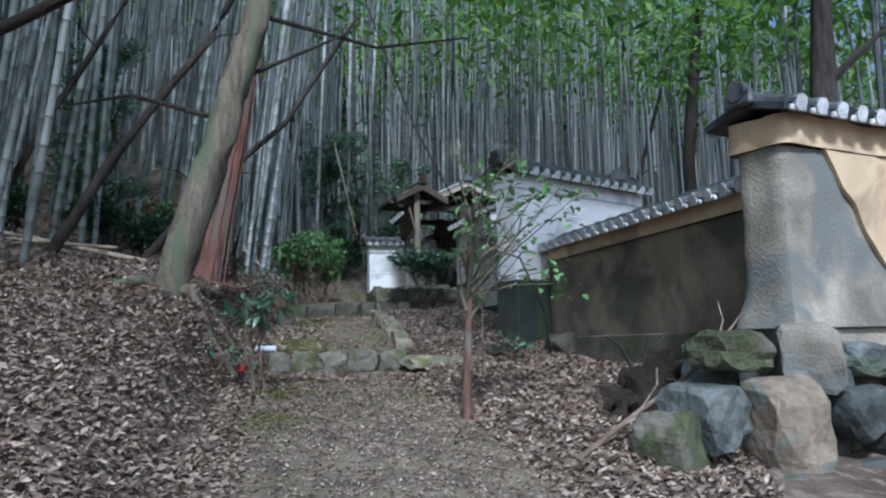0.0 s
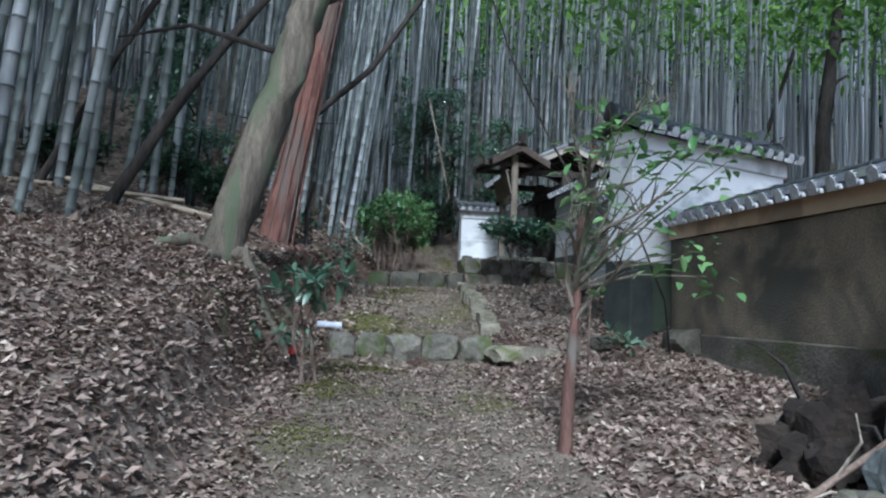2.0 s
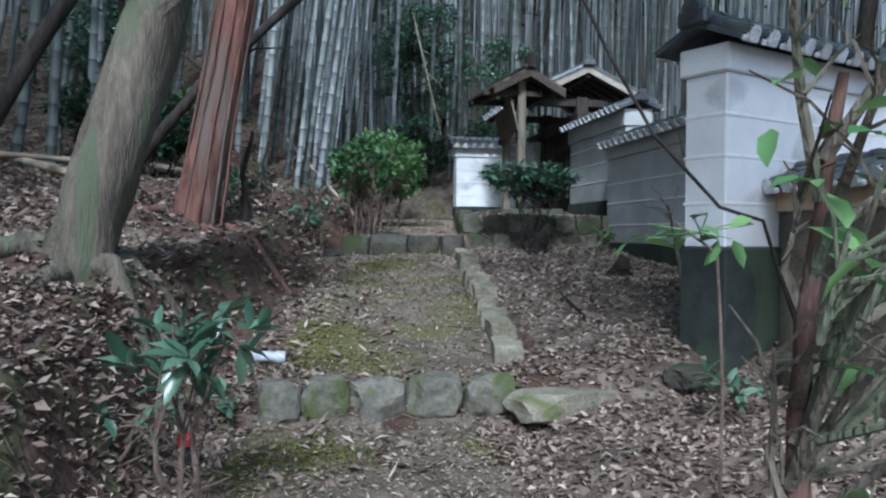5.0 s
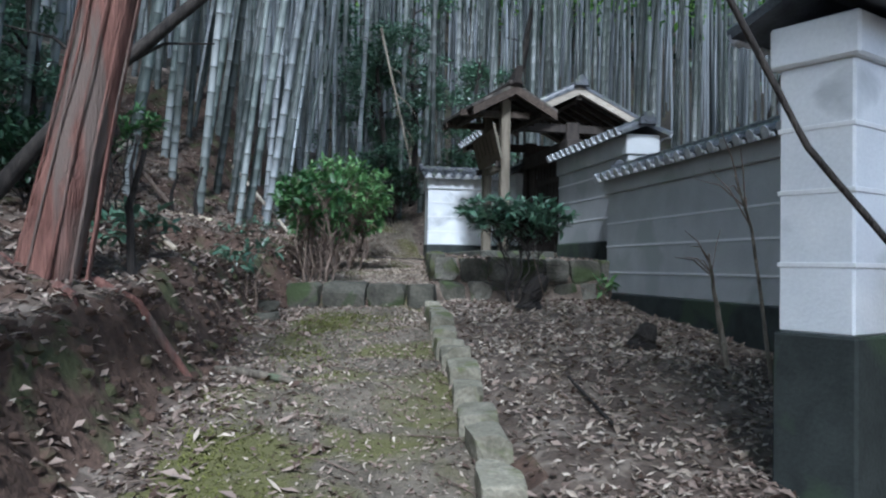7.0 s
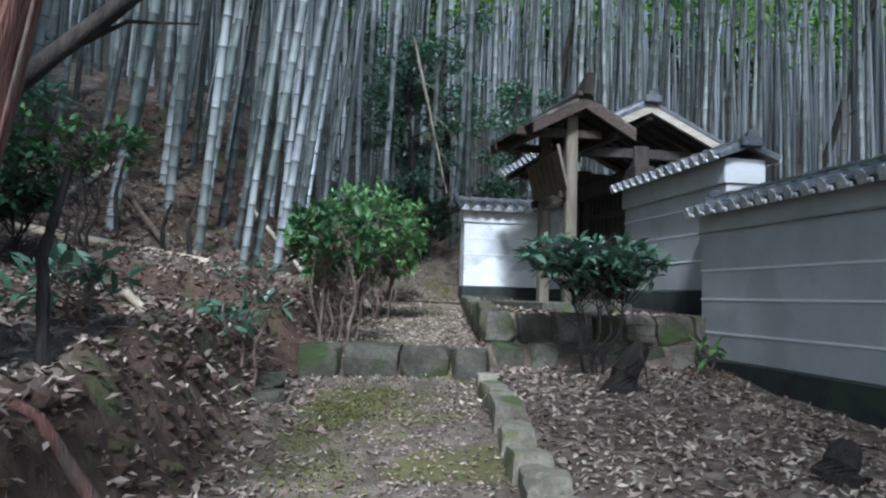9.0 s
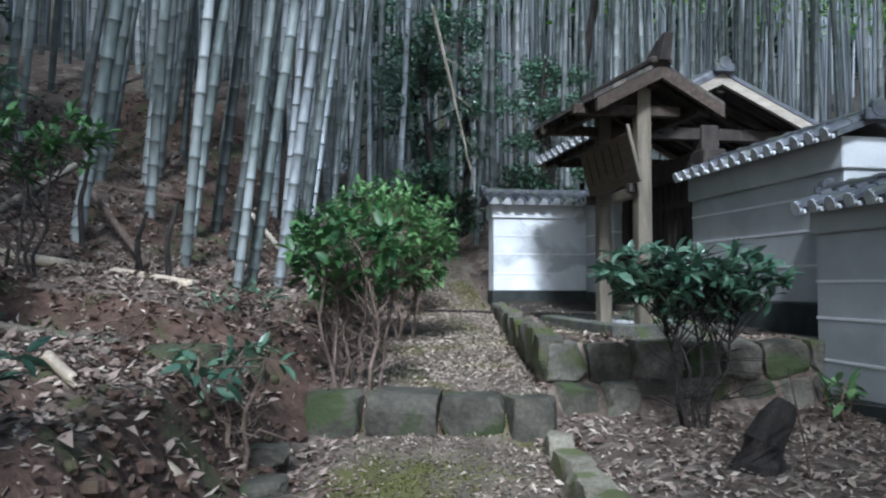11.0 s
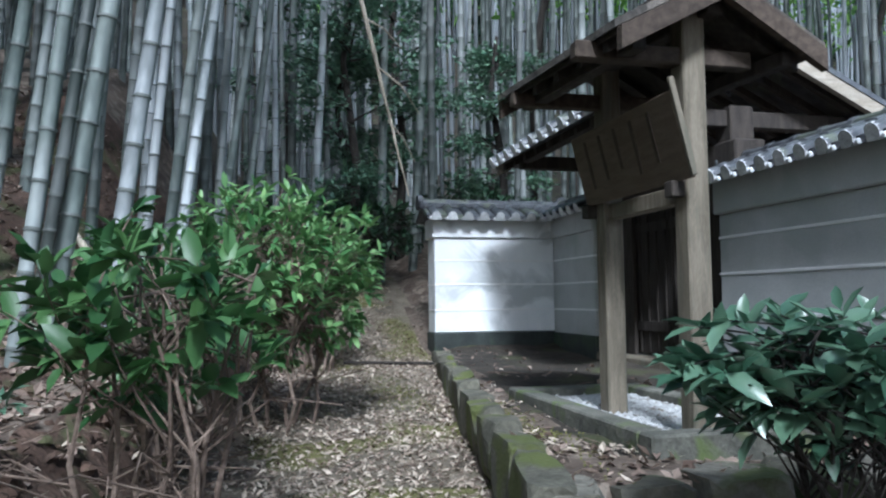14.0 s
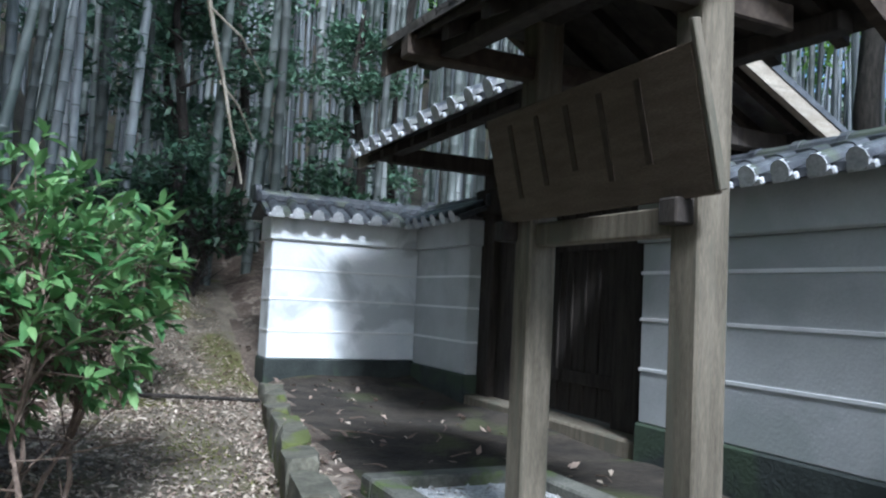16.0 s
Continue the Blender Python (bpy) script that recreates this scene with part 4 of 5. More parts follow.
cedar = thing("cedar_tree", (-0.6, 9.2, 0), "leaning grey-barked cedar rooted on the leafy bank", "tree")
part("trunk", limb([(-0.08, 0, 1.6), (0.05, 0, 2.2), (0.63, 0.1, 4.35), (1.0, 0.2, 5.66), (1.85, 0.4, 8.5), (3.1, 0.6, 20)], 0.225, 0.12, 18, 0.07, 3, 1.35), M["bark_grey"], cedar, smooth=True)
for i, (a, b, c) in enumerate((((0.6, 0.1, 4.2), (-0.5, 0.6, 4.6), (-1.3, 0.9, 4.5)), ((0.8, 0.15, 4.75), (1.6, 0.5, 5.3), (2.3, 0.6, 5.7)), ((1.0, 0.2, 5.6), (2.6, 0.8, 5.55), (4.0, 1.0, 5.9)))):
    part("branch", limb([a, b, c], 0.035, 0.012, 6, 0.1, i), M["bark_dark"], cedar)
rooted(cedar, -0.6, 9.2, 1.95, 6, 0.5, 0.09, M["bark_grey"])
red = thing("red_cedar_tree", (-0.24, 11.35, 0), "straight red-barked cedar trunk on the bank", "tree")
part("trunk", limb([(-0.06, 0, 1.9), (0.03, 0, 2.35), (0.33, 0.05, 4.15), (0.5, 0.1, 5.15), (1.3, 0.3, 10), (2.1, 0.4, 20)], 0.205, 0.1, 20, 0.05, 7, 1.35), M["bark_red"], red, smooth=True)
for i in range(11):
    an = i * 0.61
    c, q = math.cos(an), math.sin(an)
    part("bark_strip", limb([(c * 0.225 + 0.03, q * 0.225, 2.3), (c * 0.185 + 0.17, q * 0.185 + 0.025, 3.2), (c * 0.175 + 0.39, q * 0.175 + 0.065, 4.5), (c * 0.16 + 0.605, q * 0.16 + 0.14, 5.8)], 0.011, 0.006, 5, 0.35, i), M["bark_red"], red, smooth=True)
rooted(red, -0.24, 11.35, 2.2, 5, 0.2, 0.042, M["bark_red"])
# Crowns above the view, added to both cedars to give overhead shade.
crown = Shape()
for i in range(260):
    spray(crown, (rnd.gauss(1.2, 1.5), rnd.gauss(0.4, 1.2), rnd.uniform(16.5, 21.5)), 9, 0.25, 0.34, 0.1, rnd, 0.4)
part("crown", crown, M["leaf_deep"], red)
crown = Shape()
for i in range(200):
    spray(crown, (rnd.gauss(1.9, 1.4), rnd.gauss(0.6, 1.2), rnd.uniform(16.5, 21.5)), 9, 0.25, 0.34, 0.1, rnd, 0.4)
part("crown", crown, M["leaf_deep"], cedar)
yard = thing("precinct_tree", (7.2, 7.6, 0), "dark-trunked broadleaf tree with bright leaves behind the old wall, unseen overhang added for shade", "tree")
part("trunk", limb([(0, 0, 1.0), (-0.1, 0, 3.5), (0.2, 0.1, 6.5), (0.0, 0.2, 10.5)], 0.22, 0.07, 10, 0.1, 31, 1.3), M["bark_dark"], yard, smooth=True)
for i in range(7):
    an = i * 0.9
    a = Vector((0.05, 0.05, 4.6 + 0.6 * i))
    q = a + Vector((math.cos(an) * 1.8, math.sin(an) * 1.8, 1.1))
    part("branch", limb([a, (a + q) / 2 + Vector((0, 0, 0.2)), q], 0.07, 0.02, 6, 0.1, 33 + i), M["bark_dark"], yard)
crown = Shape()
for i in range(300):
    an, q = rnd.uniform(0, 6.28), 2.6 * math.sqrt(rnd.random())
    spray(crown, (math.cos(an) * q - 0.4, math.sin(an) * q, rnd.uniform(6.6, 11.5)), 10, 0.25, 0.24, 0.1, rnd, 0.3)
# Two unseen crown lobes over the path, added to shade the ground beyond.
for i in range(140):
    an, q = rnd.uniform(0, 6.28), 1.9 * math.sqrt(rnd.random())
    spray(crown, (math.cos(an) * q - 4.2, math.sin(an) * q - 2.1, rnd.uniform(8.4, 10.4)), 10, 0.28, 0.26, 0.11, rnd, 0.3)
for i in range(115):
    an, q = rnd.uniform(0, 6.28), 1.8 * math.sqrt(rnd.random())
    spray(crown, (math.cos(an) * q - 3.7, math.sin(an) * q + 0.7, rnd.uniform(8.4, 10.4)), 10, 0.28, 0.26, 0.11, rnd, 0.3)
part("crown", crown, M["leaf_bamboo"], yard)
# Limbs that carry the added lobes.
part("branch", limb([(0.1, 0.1, 6.9), (-1.4, 0.3, 8.2), (-2.8, 0.5, 9.0), (-4.2, 0.8, 9.6)], 0.09, 0.025, 7, 0.1, 48), M["bark_dark"], yard)
part("branch", limb([(0.2, 0.1, 6.4), (-1.6, -0.8, 7.9), (-3.2, -1.6, 8.9), (-4.8, -2.4, 9.6)], 0.09, 0.025, 7, 0.1, 47), M["bark_dark"], yard)

DARK = [((-2.57, 11.8, 2.4), (-1.5, 11.9, 4.4), (-0.2, 12.2, 6.4), (0.9, 12.4, 9), 0.085), ((-1.5, 12.9, 2.5), (-0.4, 12.9, 3.9), (1.0, 13.0, 5.3), (2.3, 13.2, 7.4), 0.07),
        ((-4.6, 8.2, 2.6), (-3.5, 8.6, 4.0), (-1.9, 9.0, 5.3), (0.0, 9.4, 6.8), 0.1), ((-3.6, 12.5, 2.8), (-2.7, 12.9, 5.0), (-1.6, 13.1, 7.2), (-0.8, 13.4, 10), 0.06), ((9.0, 31, 4.4), (8.8, 31, 9), (9.6, 31, 13), (9.9, 31, 19), 0.16), ((17.0, 30, 5.0), (17.3, 30, 7.2), (18.0, 30, 9.2), (19.8, 30, 14.5), 0.15), ((17.2, 25, 3.4), (17.0, 25, 8), (17.5, 25, 12), (18.5, 25, 17), 0.3)]
for i, (a, b, c, d, r) in enumerate(DARK):
    t = thing("dark_tree", (a[0], a[1], 0), "thin dark leaning tree trunk among the bamboo", "tree", "dark trunks in the grove")
    o = Vector((a[0], a[1], 0))
    part("trunk", limb([Vector(p) - o for p in (a, b, c, d)], r, r * 0.5, 8, 0.12, i + 40, 1.3), M["bark_dark"], t, smooth=True)
    rr = random.Random(i)
    for k in range(3):
        p = Vector(b).lerp(Vector(c), rr.random()) - o
        q = p + Vector((rr.uniform(-0.9, 1.1), rr.uniform(-0.4, 0.4), rr.uniform(0.2, 0.8)))
        part("branch", limb([p, (p + q) / 2 + Vector((0, 0, 0.12)), q], r * 0.28, r * 0.1, 5, 0.1, k), M["bark_dark"], t)


def shrub(name, place, size, low, leaves, length, width, leafmat, label, stems=7, seed=0, bark="twig", skirt=0.0):
    """Stems from the ground that fork into twigs with leaves at their ends. size: half axes of the crown; low: its lowest leaves over the ground."""
    rr = random.Random(seed)
    x0, y0 = place
    z0 = gz(x0, y0)
    t = thing(name, (x0, y0, z0), label, "shrub")
    fol = Shape()
    tips = []
    mid = low + size[2]
    for i in range(stems):
        an = 6.28 * i / stems + rr.uniform(-0.4, 0.4)
        base = Vector((math.cos(an), math.sin(an), 0)) * min(size[0], size[1]) * rr.uniform(0.08, 0.35)
        base.z = gz(x0 + base.x, y0 + base.y) - z0 - 0.05
        st = Shape()
        u = rr.uniform(0.25, 0.75)
        top = Vector((math.cos(an) * size[0] * u, math.sin(an) * size[1] * u, mid + rr.uniform(-0.1, 0.35) * size[2]))
        knee = base.lerp(top, 0.45) + Vector((rr.uniform(-0.1, 0.1), rr.uniform(-0.1, 0.1), 0.05))
        bow = Vector((rr.uniform(-0.12, 0.12), rr.uniform(-0.12, 0.12), 0)) * size[0]
        st.tube([base, base.lerp(knee, 0.4) + bow * 0.7, base.lerp(knee, 0.75) - bow * 0.4, knee, knee.lerp(top, 0.5) + bow, top], [0.015, 0.014, 0.012, 0.01, 0.008, 0.005], 6, True, 0.12, i)
        for j in range(5):
            a = base.lerp(knee, rr.uniform(0.25, 1.0))
            b = a + Vector((rr.gauss(0, 0.22) * size[0], rr.gauss(0, 0.22) * size[1], rr.uniform(0.0, 0.5) * size[2]))
            c = b + Vector((rr.gauss(0, 0.15), rr.gauss(0, 0.15), rr.uniform(-0.05, 0.15)))
            st.tube([a, b, c], [0.006, 0.004, 0.002], 4, False)
        for j in range(max(4, leaves // (stems * 7))):
            a = knee.lerp(top, rr.random())
            v = Vector((rr.gauss(0, 1), rr.gauss(0, 1), rr.gauss(0.15, 0.8))).normalized()
            b = Vector((v.x * size[0], v.y * size[1], mid + v.z * size[2])) * 1.0
            b = a.lerp(b, rr.uniform(0.45, 1.0))
            b.z = max(b.z, low * 0.7)
            m = (a + b) / 2 + Vector((rr.uniform(-0.05, 0.05), rr.uniform(-0.05, 0.05), 0.03))
            st.tube([a, m, b], [0.006, 0.004, 0.002], 4, False)
            tips.append((b, (b - a).normalized() if (b - a).length > 0.01 else v))
        part("stem", st, M[bark], t)
    per = max(3, leaves // max(1, len(tips)))
    for b, v in tips:
        for _ in range(per):
            d = (v * 0.6 + Vector((rr.gauss(0, 0.6), rr.gauss(0, 0.6), rr.gauss(0.05, 0.45)))).normalized()
            s = rr.uniform(0.65, 1.2)
            fol.leaf(b - v * rr.uniform(0, 0.1), d, (rr.gauss(0, 0.35), rr.gauss(0, 0.35), 1), length * s, width * s, rr.uniform(0.05, 0.3))
    part("foliage", fol, M[leafmat], t, "", True)
    return t


shrub("evergreen_shrub", (1.6, 15.85), (0.6, 0.6, 0.42), 0.68, 430, 0.14, 0.064, "leaf", "leafy evergreen shrub with bare lower stems beside the path", 10, 1)
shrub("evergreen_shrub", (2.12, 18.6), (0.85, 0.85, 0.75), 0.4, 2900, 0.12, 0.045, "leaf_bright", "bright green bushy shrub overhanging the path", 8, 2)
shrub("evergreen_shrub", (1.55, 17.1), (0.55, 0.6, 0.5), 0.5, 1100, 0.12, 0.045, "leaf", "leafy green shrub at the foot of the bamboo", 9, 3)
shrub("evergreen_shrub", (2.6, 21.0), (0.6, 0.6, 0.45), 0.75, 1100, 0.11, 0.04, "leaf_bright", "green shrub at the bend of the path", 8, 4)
shrub("glossy_shrub", (3.85, 14.8), (0.72, 0.3, 0.2), 3.0 - gz(3.85, 14.8), 1150, 0.125, 0.054, "leaf_blue", "dark glossy shrub growing before the retaining wall", 5, 5, "bark_dark")
shrub("glossy_sapling", (0.33, 7.5), (0.32, 0.26, 0.28), 0.55, 105, 0.17, 0.062, "leaf_blue", "slender sapling with large glossy leaves beside the path", 3, 6)
shrub("young_plant", (5.0, 14.9), (0.16, 0.16, 0.1), 0.1, 26, 0.15, 0.05, "leaf_bright", "small fresh green plant by the footing", 3, 7)
shrub("young_plant", (3.2, 8.35), (0.3, 0.2, 0.1), 0.12, 36, 0.11, 0.045, "leaf_blue", "low pale-leaved plant beside the white wall", 4, 8)
shrub("bank_plant", (-0.05, 8.1), (0.3, 0.3, 0.12), 0.05, 60, 0.1, 0.04, "leaf_blue", "low glossy plant on the bank", 4, 9)
shrub("bank_plant", (0.2, 9.0), (0.22, 0.22, 0.1), 0.05, 45, 0.1, 0.04, "leaf_blue", "low glossy plant on the bank", 4, 10)
shrub("bank_plant", (0.75, 16.0), (0.4, 0.3, 0.14), 0.08, 120, 0.07, 0.03, "leaf_blue", "low leafy plant beside the upper step", 5, 11)
shrub("bank_plant", (0.1, 12.6), (0.4, 0.35, 0.18), 0.06, 120, 0.13, 0.05, "leaf_blue", "glossy-leaved shrub hanging over the bank", 6, 12)
shrub("bank_shrub", (-0.95, 16.3), (0.75, 0.5, 0.3), 0.85, 420, 0.13, 0.05, "leaf", "thin evergreen shrub spreading over the bank", 4, 13, "bark_dark")
shrub("bank_plant", (0.85, 14.35), (0.36, 0.3, 0.2), 0.3, 75, 0.16, 0.055, "leaf_blue", "glossy-leaved plant beside the upper step", 5, 14)
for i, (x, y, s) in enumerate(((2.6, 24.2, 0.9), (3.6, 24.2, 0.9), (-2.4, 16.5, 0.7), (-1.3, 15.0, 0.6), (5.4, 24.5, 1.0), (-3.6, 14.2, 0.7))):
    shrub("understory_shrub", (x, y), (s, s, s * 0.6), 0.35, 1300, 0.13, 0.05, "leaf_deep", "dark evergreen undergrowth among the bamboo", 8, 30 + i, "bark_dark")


def evergreen(place, height, spread, seed):
    rr = random.Random(seed)
    x, y = place
    t = thing("evergreen_tree", (x, y, gz(x, y)), "dark evergreen broadleaf tree standing in the bamboo grove", "tree", "evergreens behind the gate")
    part("trunk", limb([(0, 0, -0.2), (0.1, 0, height * 0.4), (-0.1, 0.1, height * 0.75), (0, 0, height)], 0.09, 0.03, 8, 0.1, seed), M["bark_dark"], t, smooth=True)
    fol = Shape()
    for i in range(16):
        z = height * rr.uniform(0.22, 0.98)
        an, ln = rr.uniform(0, 6.28), spread * rr.uniform(0.5, 1.0) * (1.2 - 0.6 * z / height)
        a = Vector((0, 0, z))
        b = a + Vector((math.cos(an) * ln, math.sin(an) * ln, rr.uniform(-0.2, 0.5)))
        part("branch", limb([a, (a + b) / 2 + Vector((0, 0, 0.1)), b], 0.025, 0.006, 5, 0.1, i), M["bark_dark"], t)
        for _ in range(25):
            spray(fol, a.lerp(b, rr.uniform(0.35, 1.05)), 10, 0.16, 0.13, 0.05, rr, 0.1)
    part("crown", fol, M["leaf_blue"], t)


for i, (x, y, h, s) in enumerate(((3.4, 24.7, 4.6, 1.4), (4.4, 26.0, 5.2, 1.6), (6.0, 25.2, 4.0, 1.3), (-3.4, 20.6, 3.4, 1.2), (2.4, 27.5, 6.0, 1.7), (-2.3, 17.6, 4.6, 1.2), (3.4, 25.6, 3.6, 1.4))):
    evergreen((x, y), h, s, 60 + i)

# sapling beside the path, with a climbing evergreen in its twigs
sap = thing("bare_sapling", (1.79, 5.66, gz(1.79, 5.66)), "thin red-brown sapling with bare twigs and a few green leaves", "tree")
part("trunk", limb([(0, 0, -0.1), (0.02, 0.02, 0.4), (0.05, 0.03, 0.8), (0.06, 0.02, 1.25), (0.14, 0.02, 1.75)], 0.042, 0.012, 9, 0.1, 1, 1.2), M["sap_bark"], sap, smooth=True)
sl = Shape()
rr = random.Random(21)
for i in range(11):
    an = i * 2.4
    h = 0.72 + 0.085 * i
    a = Vector((0.03 + 0.1 * max(0, h - 0.9), 0.02, h))
    b = a + Vector((math.cos(an) * rr.uniform(0.12, 0.32) + 0.04, math.sin(an) * rr.uniform(0.1, 0.2) - 0.1, rr.uniform(0.1, 0.36)))
    c = b + Vector((math.cos(an) * rr.uniform(0.06, 0.26) + 0.08, math.sin(an) * rr.uniform(0.05, 0.16) - 0.06, rr.uniform(0.05, 0.34)))
    for q in (b, c):
        if q.x < 0:
            q.x, q.y = q.x * 0.6, q.y + q.x * 0.9
    br = Shape().tube([a, (a + b) / 2 + Vector((rr.uniform(-0.03, 0.03), 0.02, 0.03)), b, c], [0.016, 0.012, 0.008, 0.003], 6)
    for j in range(9):
        p = b.lerp(c, rr.random()) if j > 1 else a.lerp(b, rr.uniform(0.4, 1))
        q = p + Vector((rr.gauss(0.03, 0.11), rr.gauss(-0.05, 0.08), rr.uniform(-0.02, 0.2)))
        br.tube([p, (p + q) / 2 + Vector((0.01, 0, 0.02)), q], [0.005, 0.004, 0.002], 4, False)
        if i % 4 == 0:
            for _ in range(2):
                sl.leaf(q + Vector((rr.gauss(0, 0.04), rr.gauss(0, 0.04), 0)), (rr.gauss(0, 1), rr.gauss(0, 1), rr.gauss(0, 0.4)), (rr.gauss(0, 0.3), rr.gauss(0, 0.3), 1), rr.uniform(0.07, 0.12), rr.uniform(0.035, 0.05), 0.2)
    part("branch", br, M["bark_grey"], sap)
for c in ((0.42, -0.1, 1.86), (0.6, -0.05, 1.72), (0.57, -0.2, 1.47), (0.4, -0.1, 1.33), (0.62, -0.1, 1.1), (0.05, -0.35, 1.6), (0.25, -0.1, 1.84), (0.72, -0.2, 1.0), (0.9, -0.1, 1.68), (0.75, -0.2, 1.75), (0.12, -0.3, 1.72)):
    for _ in range(16):
        sl.leaf(Vector(c) + Vector((rr.gauss(0, 0.12), rr.gauss(-0.03, 0.06), rr.gauss(0, 0.06))), (rr.gauss(0, 1), rr.gauss(0, 1), rr.gauss(0, 0.4)), (rr.gauss(0, 0.3), rr.gauss(0, 0.3), 1), rr.uniform(0.07, 0.12), rr.uniform(0.035, 0.055), 0.2)
    part("branch", Shape().tube([(0.03, 0.02, 0.9), (c[0] * 0.5, c[1] * 0.5, 0.55 + c[2] * 0.45), c], [0.01, 0.007, 0.003], 5), M["bark_grey"], sap)
part("foliage", sl, M["leaf_bright"], sap, "", True)

# bare vine trees by the long wall
for i, (base, pts) in enumerate((((4.6, 11.65), ((0, 0, 0), (-0.08, -0.05, 0.3), (-0.2, -0.15, 0.6), (-0.3, -0.25, 0.86))), ((4.75, 11.3), ((0, 0, 0), (-0.15, -0.1, 0.6), (-0.4, -0.35, 1.1), (-0.68, -0.6, 1.42))))):
    t = thing("bare_vine", (base[0], base[1], gz(*base)), "leafless twisting vine stem beside the wall", "vine")
    part("stem", limb([Vector(p) for p in pts], 0.03 if i == 0 else 0.017, 0.008, 7, 0.12, 70 + i), M["dead"], t)
    for k in range(6):
        a = Vector(pts[2]).lerp(Vector(pts[3]), rr.random())
        b = a + Vector((rr.uniform(-0.4, 0.2), rr.uniform(-0.2, 0.2), rr.uniform(0.0, 0.45)))
        part("twig", Shape().tube([a, (a + b) / 2 + Vector((0, 0, 0.05)), b], [0.006, 0.005, 0.002], 5), M["twig"], t)

# dark climber that swings over from the wall's foot into the trees
vine = thing("hanging_vine", (3.8, 8.6, gz(3.8, 8.6)), "dark leafless vine swinging up beside the white wall", "vine")
vz = gz(3.8, 8.6)
part("stem", limb([(0, 0, -0.05), (-0.2, -0.3, 1.85 - vz), (-0.6, -0.6, 2.43 - vz), (-0.85, -0.6, 2.5 - vz), (-1.22, -0.6, 2.87 - vz), (-1.47, -0.6, 3.27 - vz), (-1.8, -0.6, 3.9 - vz), (-2.3, -0.6, 5.2 - vz), (-2.7, -0.5, 7.5 - vz)], 0.011, 0.008, 6, 0.1, 77), M["bark_dark"], vine, smooth=True)
# leafy sprig reaching in beside the vine
sprig = thing("leafy_sprig", (2.35, 6.9, gz(2.35, 6.9)), "slim shoot with fresh green oval leaves beside the path", "sapling")
sz = 2.38 - gz(2.35, 6.9)
part("stem", limb([(0, 0, -0.05), (0.02, 0.02, sz * 0.5), (-0.02, 0, sz - 0.1), (-0.22, -0.05, sz + 0.02)], 0.009, 0.004, 6, 0.1, 81), M["twig"], sprig)
sf = Shape()
for k in range(16):
    c = Vector((rr.uniform(-0.36, 0.16), rr.uniform(-0.08, 0.08), sz + rr.uniform(-0.07, 0.05)))
    sf.leaf(c, (rr.gauss(0, 1), rr.gauss(0, 0.7), rr.gauss(-0.1, 0.3)), (rr.gauss(0, 0.3), rr.gauss(0, 0.3), 1), rr.uniform(0.09, 0.13), rr.uniform(0.045, 0.06), 0.2)
    sf.tube([Vector((-0.1, -0.02, sz - 0.02)), c], [0.003, 0.002], 4, False)
part("foliage", sf, M["leaf_bright"], sprig, "", True)

# fallen bamboo, logs, stumps and sticks
def lying(name, a, b, r, mat, label, lift=None, nodes=True):
    a, b = Vector(a), Vector(b)
    s = Shape()
    k = max(2, int((b - a).length / 0.33))
    pts, rad = [], []
    for i in range(k + 1):
        p = a.lerp(b, i / k)
        d = (b - a).normalized()
        for off, q in ((-0.012, 1.0), (0.0, 1.12 if nodes else 1.0), (0.012, 1.0)):
            pts.append(p + d * off)
            rad.append(r * q)
    s.tube(pts, rad, 9, True, 0.0 if nodes else 0.1)
    return solid(name, s, M[mat], (0, 0, 0), label, "log", "fallen poles on the bank", smooth=True)


def on(x, y, up=0.0):
    return (x, y, gz(x, y) + up)


lying("fallen_bamboo", (-2.1, 17.1, gz(-2.1, 17.1) + 0.03), (0.25, 16.78, gz(0.25, 16.78) + 0.04), 0.055, "dry_bamboo", "pale cut bamboo pole lying on the bank")
lying("fallen_bamboo", on(-2.0, 15.3, 0.03), on(0.05, 15.2, 0.03), 0.035, "bark_grey", "weathered grey pole half sunk in leaves")
lying("fallen_bamboo", on(-3.4, 13.6, 0.2), on(-1.1, 12.2, 0.06), 0.04, "dry_bamboo", "pale fallen bamboo pole resting on the slope")
lying("fallen_bamboo", on(-3.6, 13.2, 0.1), on(-1.5, 12.6, 0.05), 0.035, "dead", "bleached fallen pole on the slope")
lying("fallen_bamboo", on(-3.8, 12.4, 0.06), on(-1.6, 12.9, 0.1), 0.03, "dry_bamboo", "thin fallen bamboo lying on the slope")
lying("fallen_bamboo", on(0.1, 13.7, 0.05), on(0.75, 13.5, 0.05), 0.03, "dry_bamboo", "short cut bamboo piece on the bank")
lying("fallen_bamboo", on(0.3, 19.9, 0.75), on(1.6, 18.4, 0.1), 0.03, "dead", "bleached pole leaning down to the path")
lying("fallen_bamboo", on(-0.9, 17.4, 0.85), on(-1.3, 15.9, 0.2), 0.03, "dead", "leaning broken pole on the bank")
lying("fallen_bamboo", on(-1.7, 19.3, 0.75), on(-0.35, 17.9, 0.06), 0.035, "twig", "leaning broken bamboo in the grove")
lying("fallen_bamboo", on(-2.6, 19.6, 0.12), on(-0.4, 20.3, 0.08), 0.035, "twig", "leaning broken bamboo in the grove")
dead_branch = thing("fallen_branch", (2.1, 4.4, gz(2.1, 4.4)), "crooked dead branch leaning on the old wall's rubble", "branch")
bz = gz(2.1, 4.4)
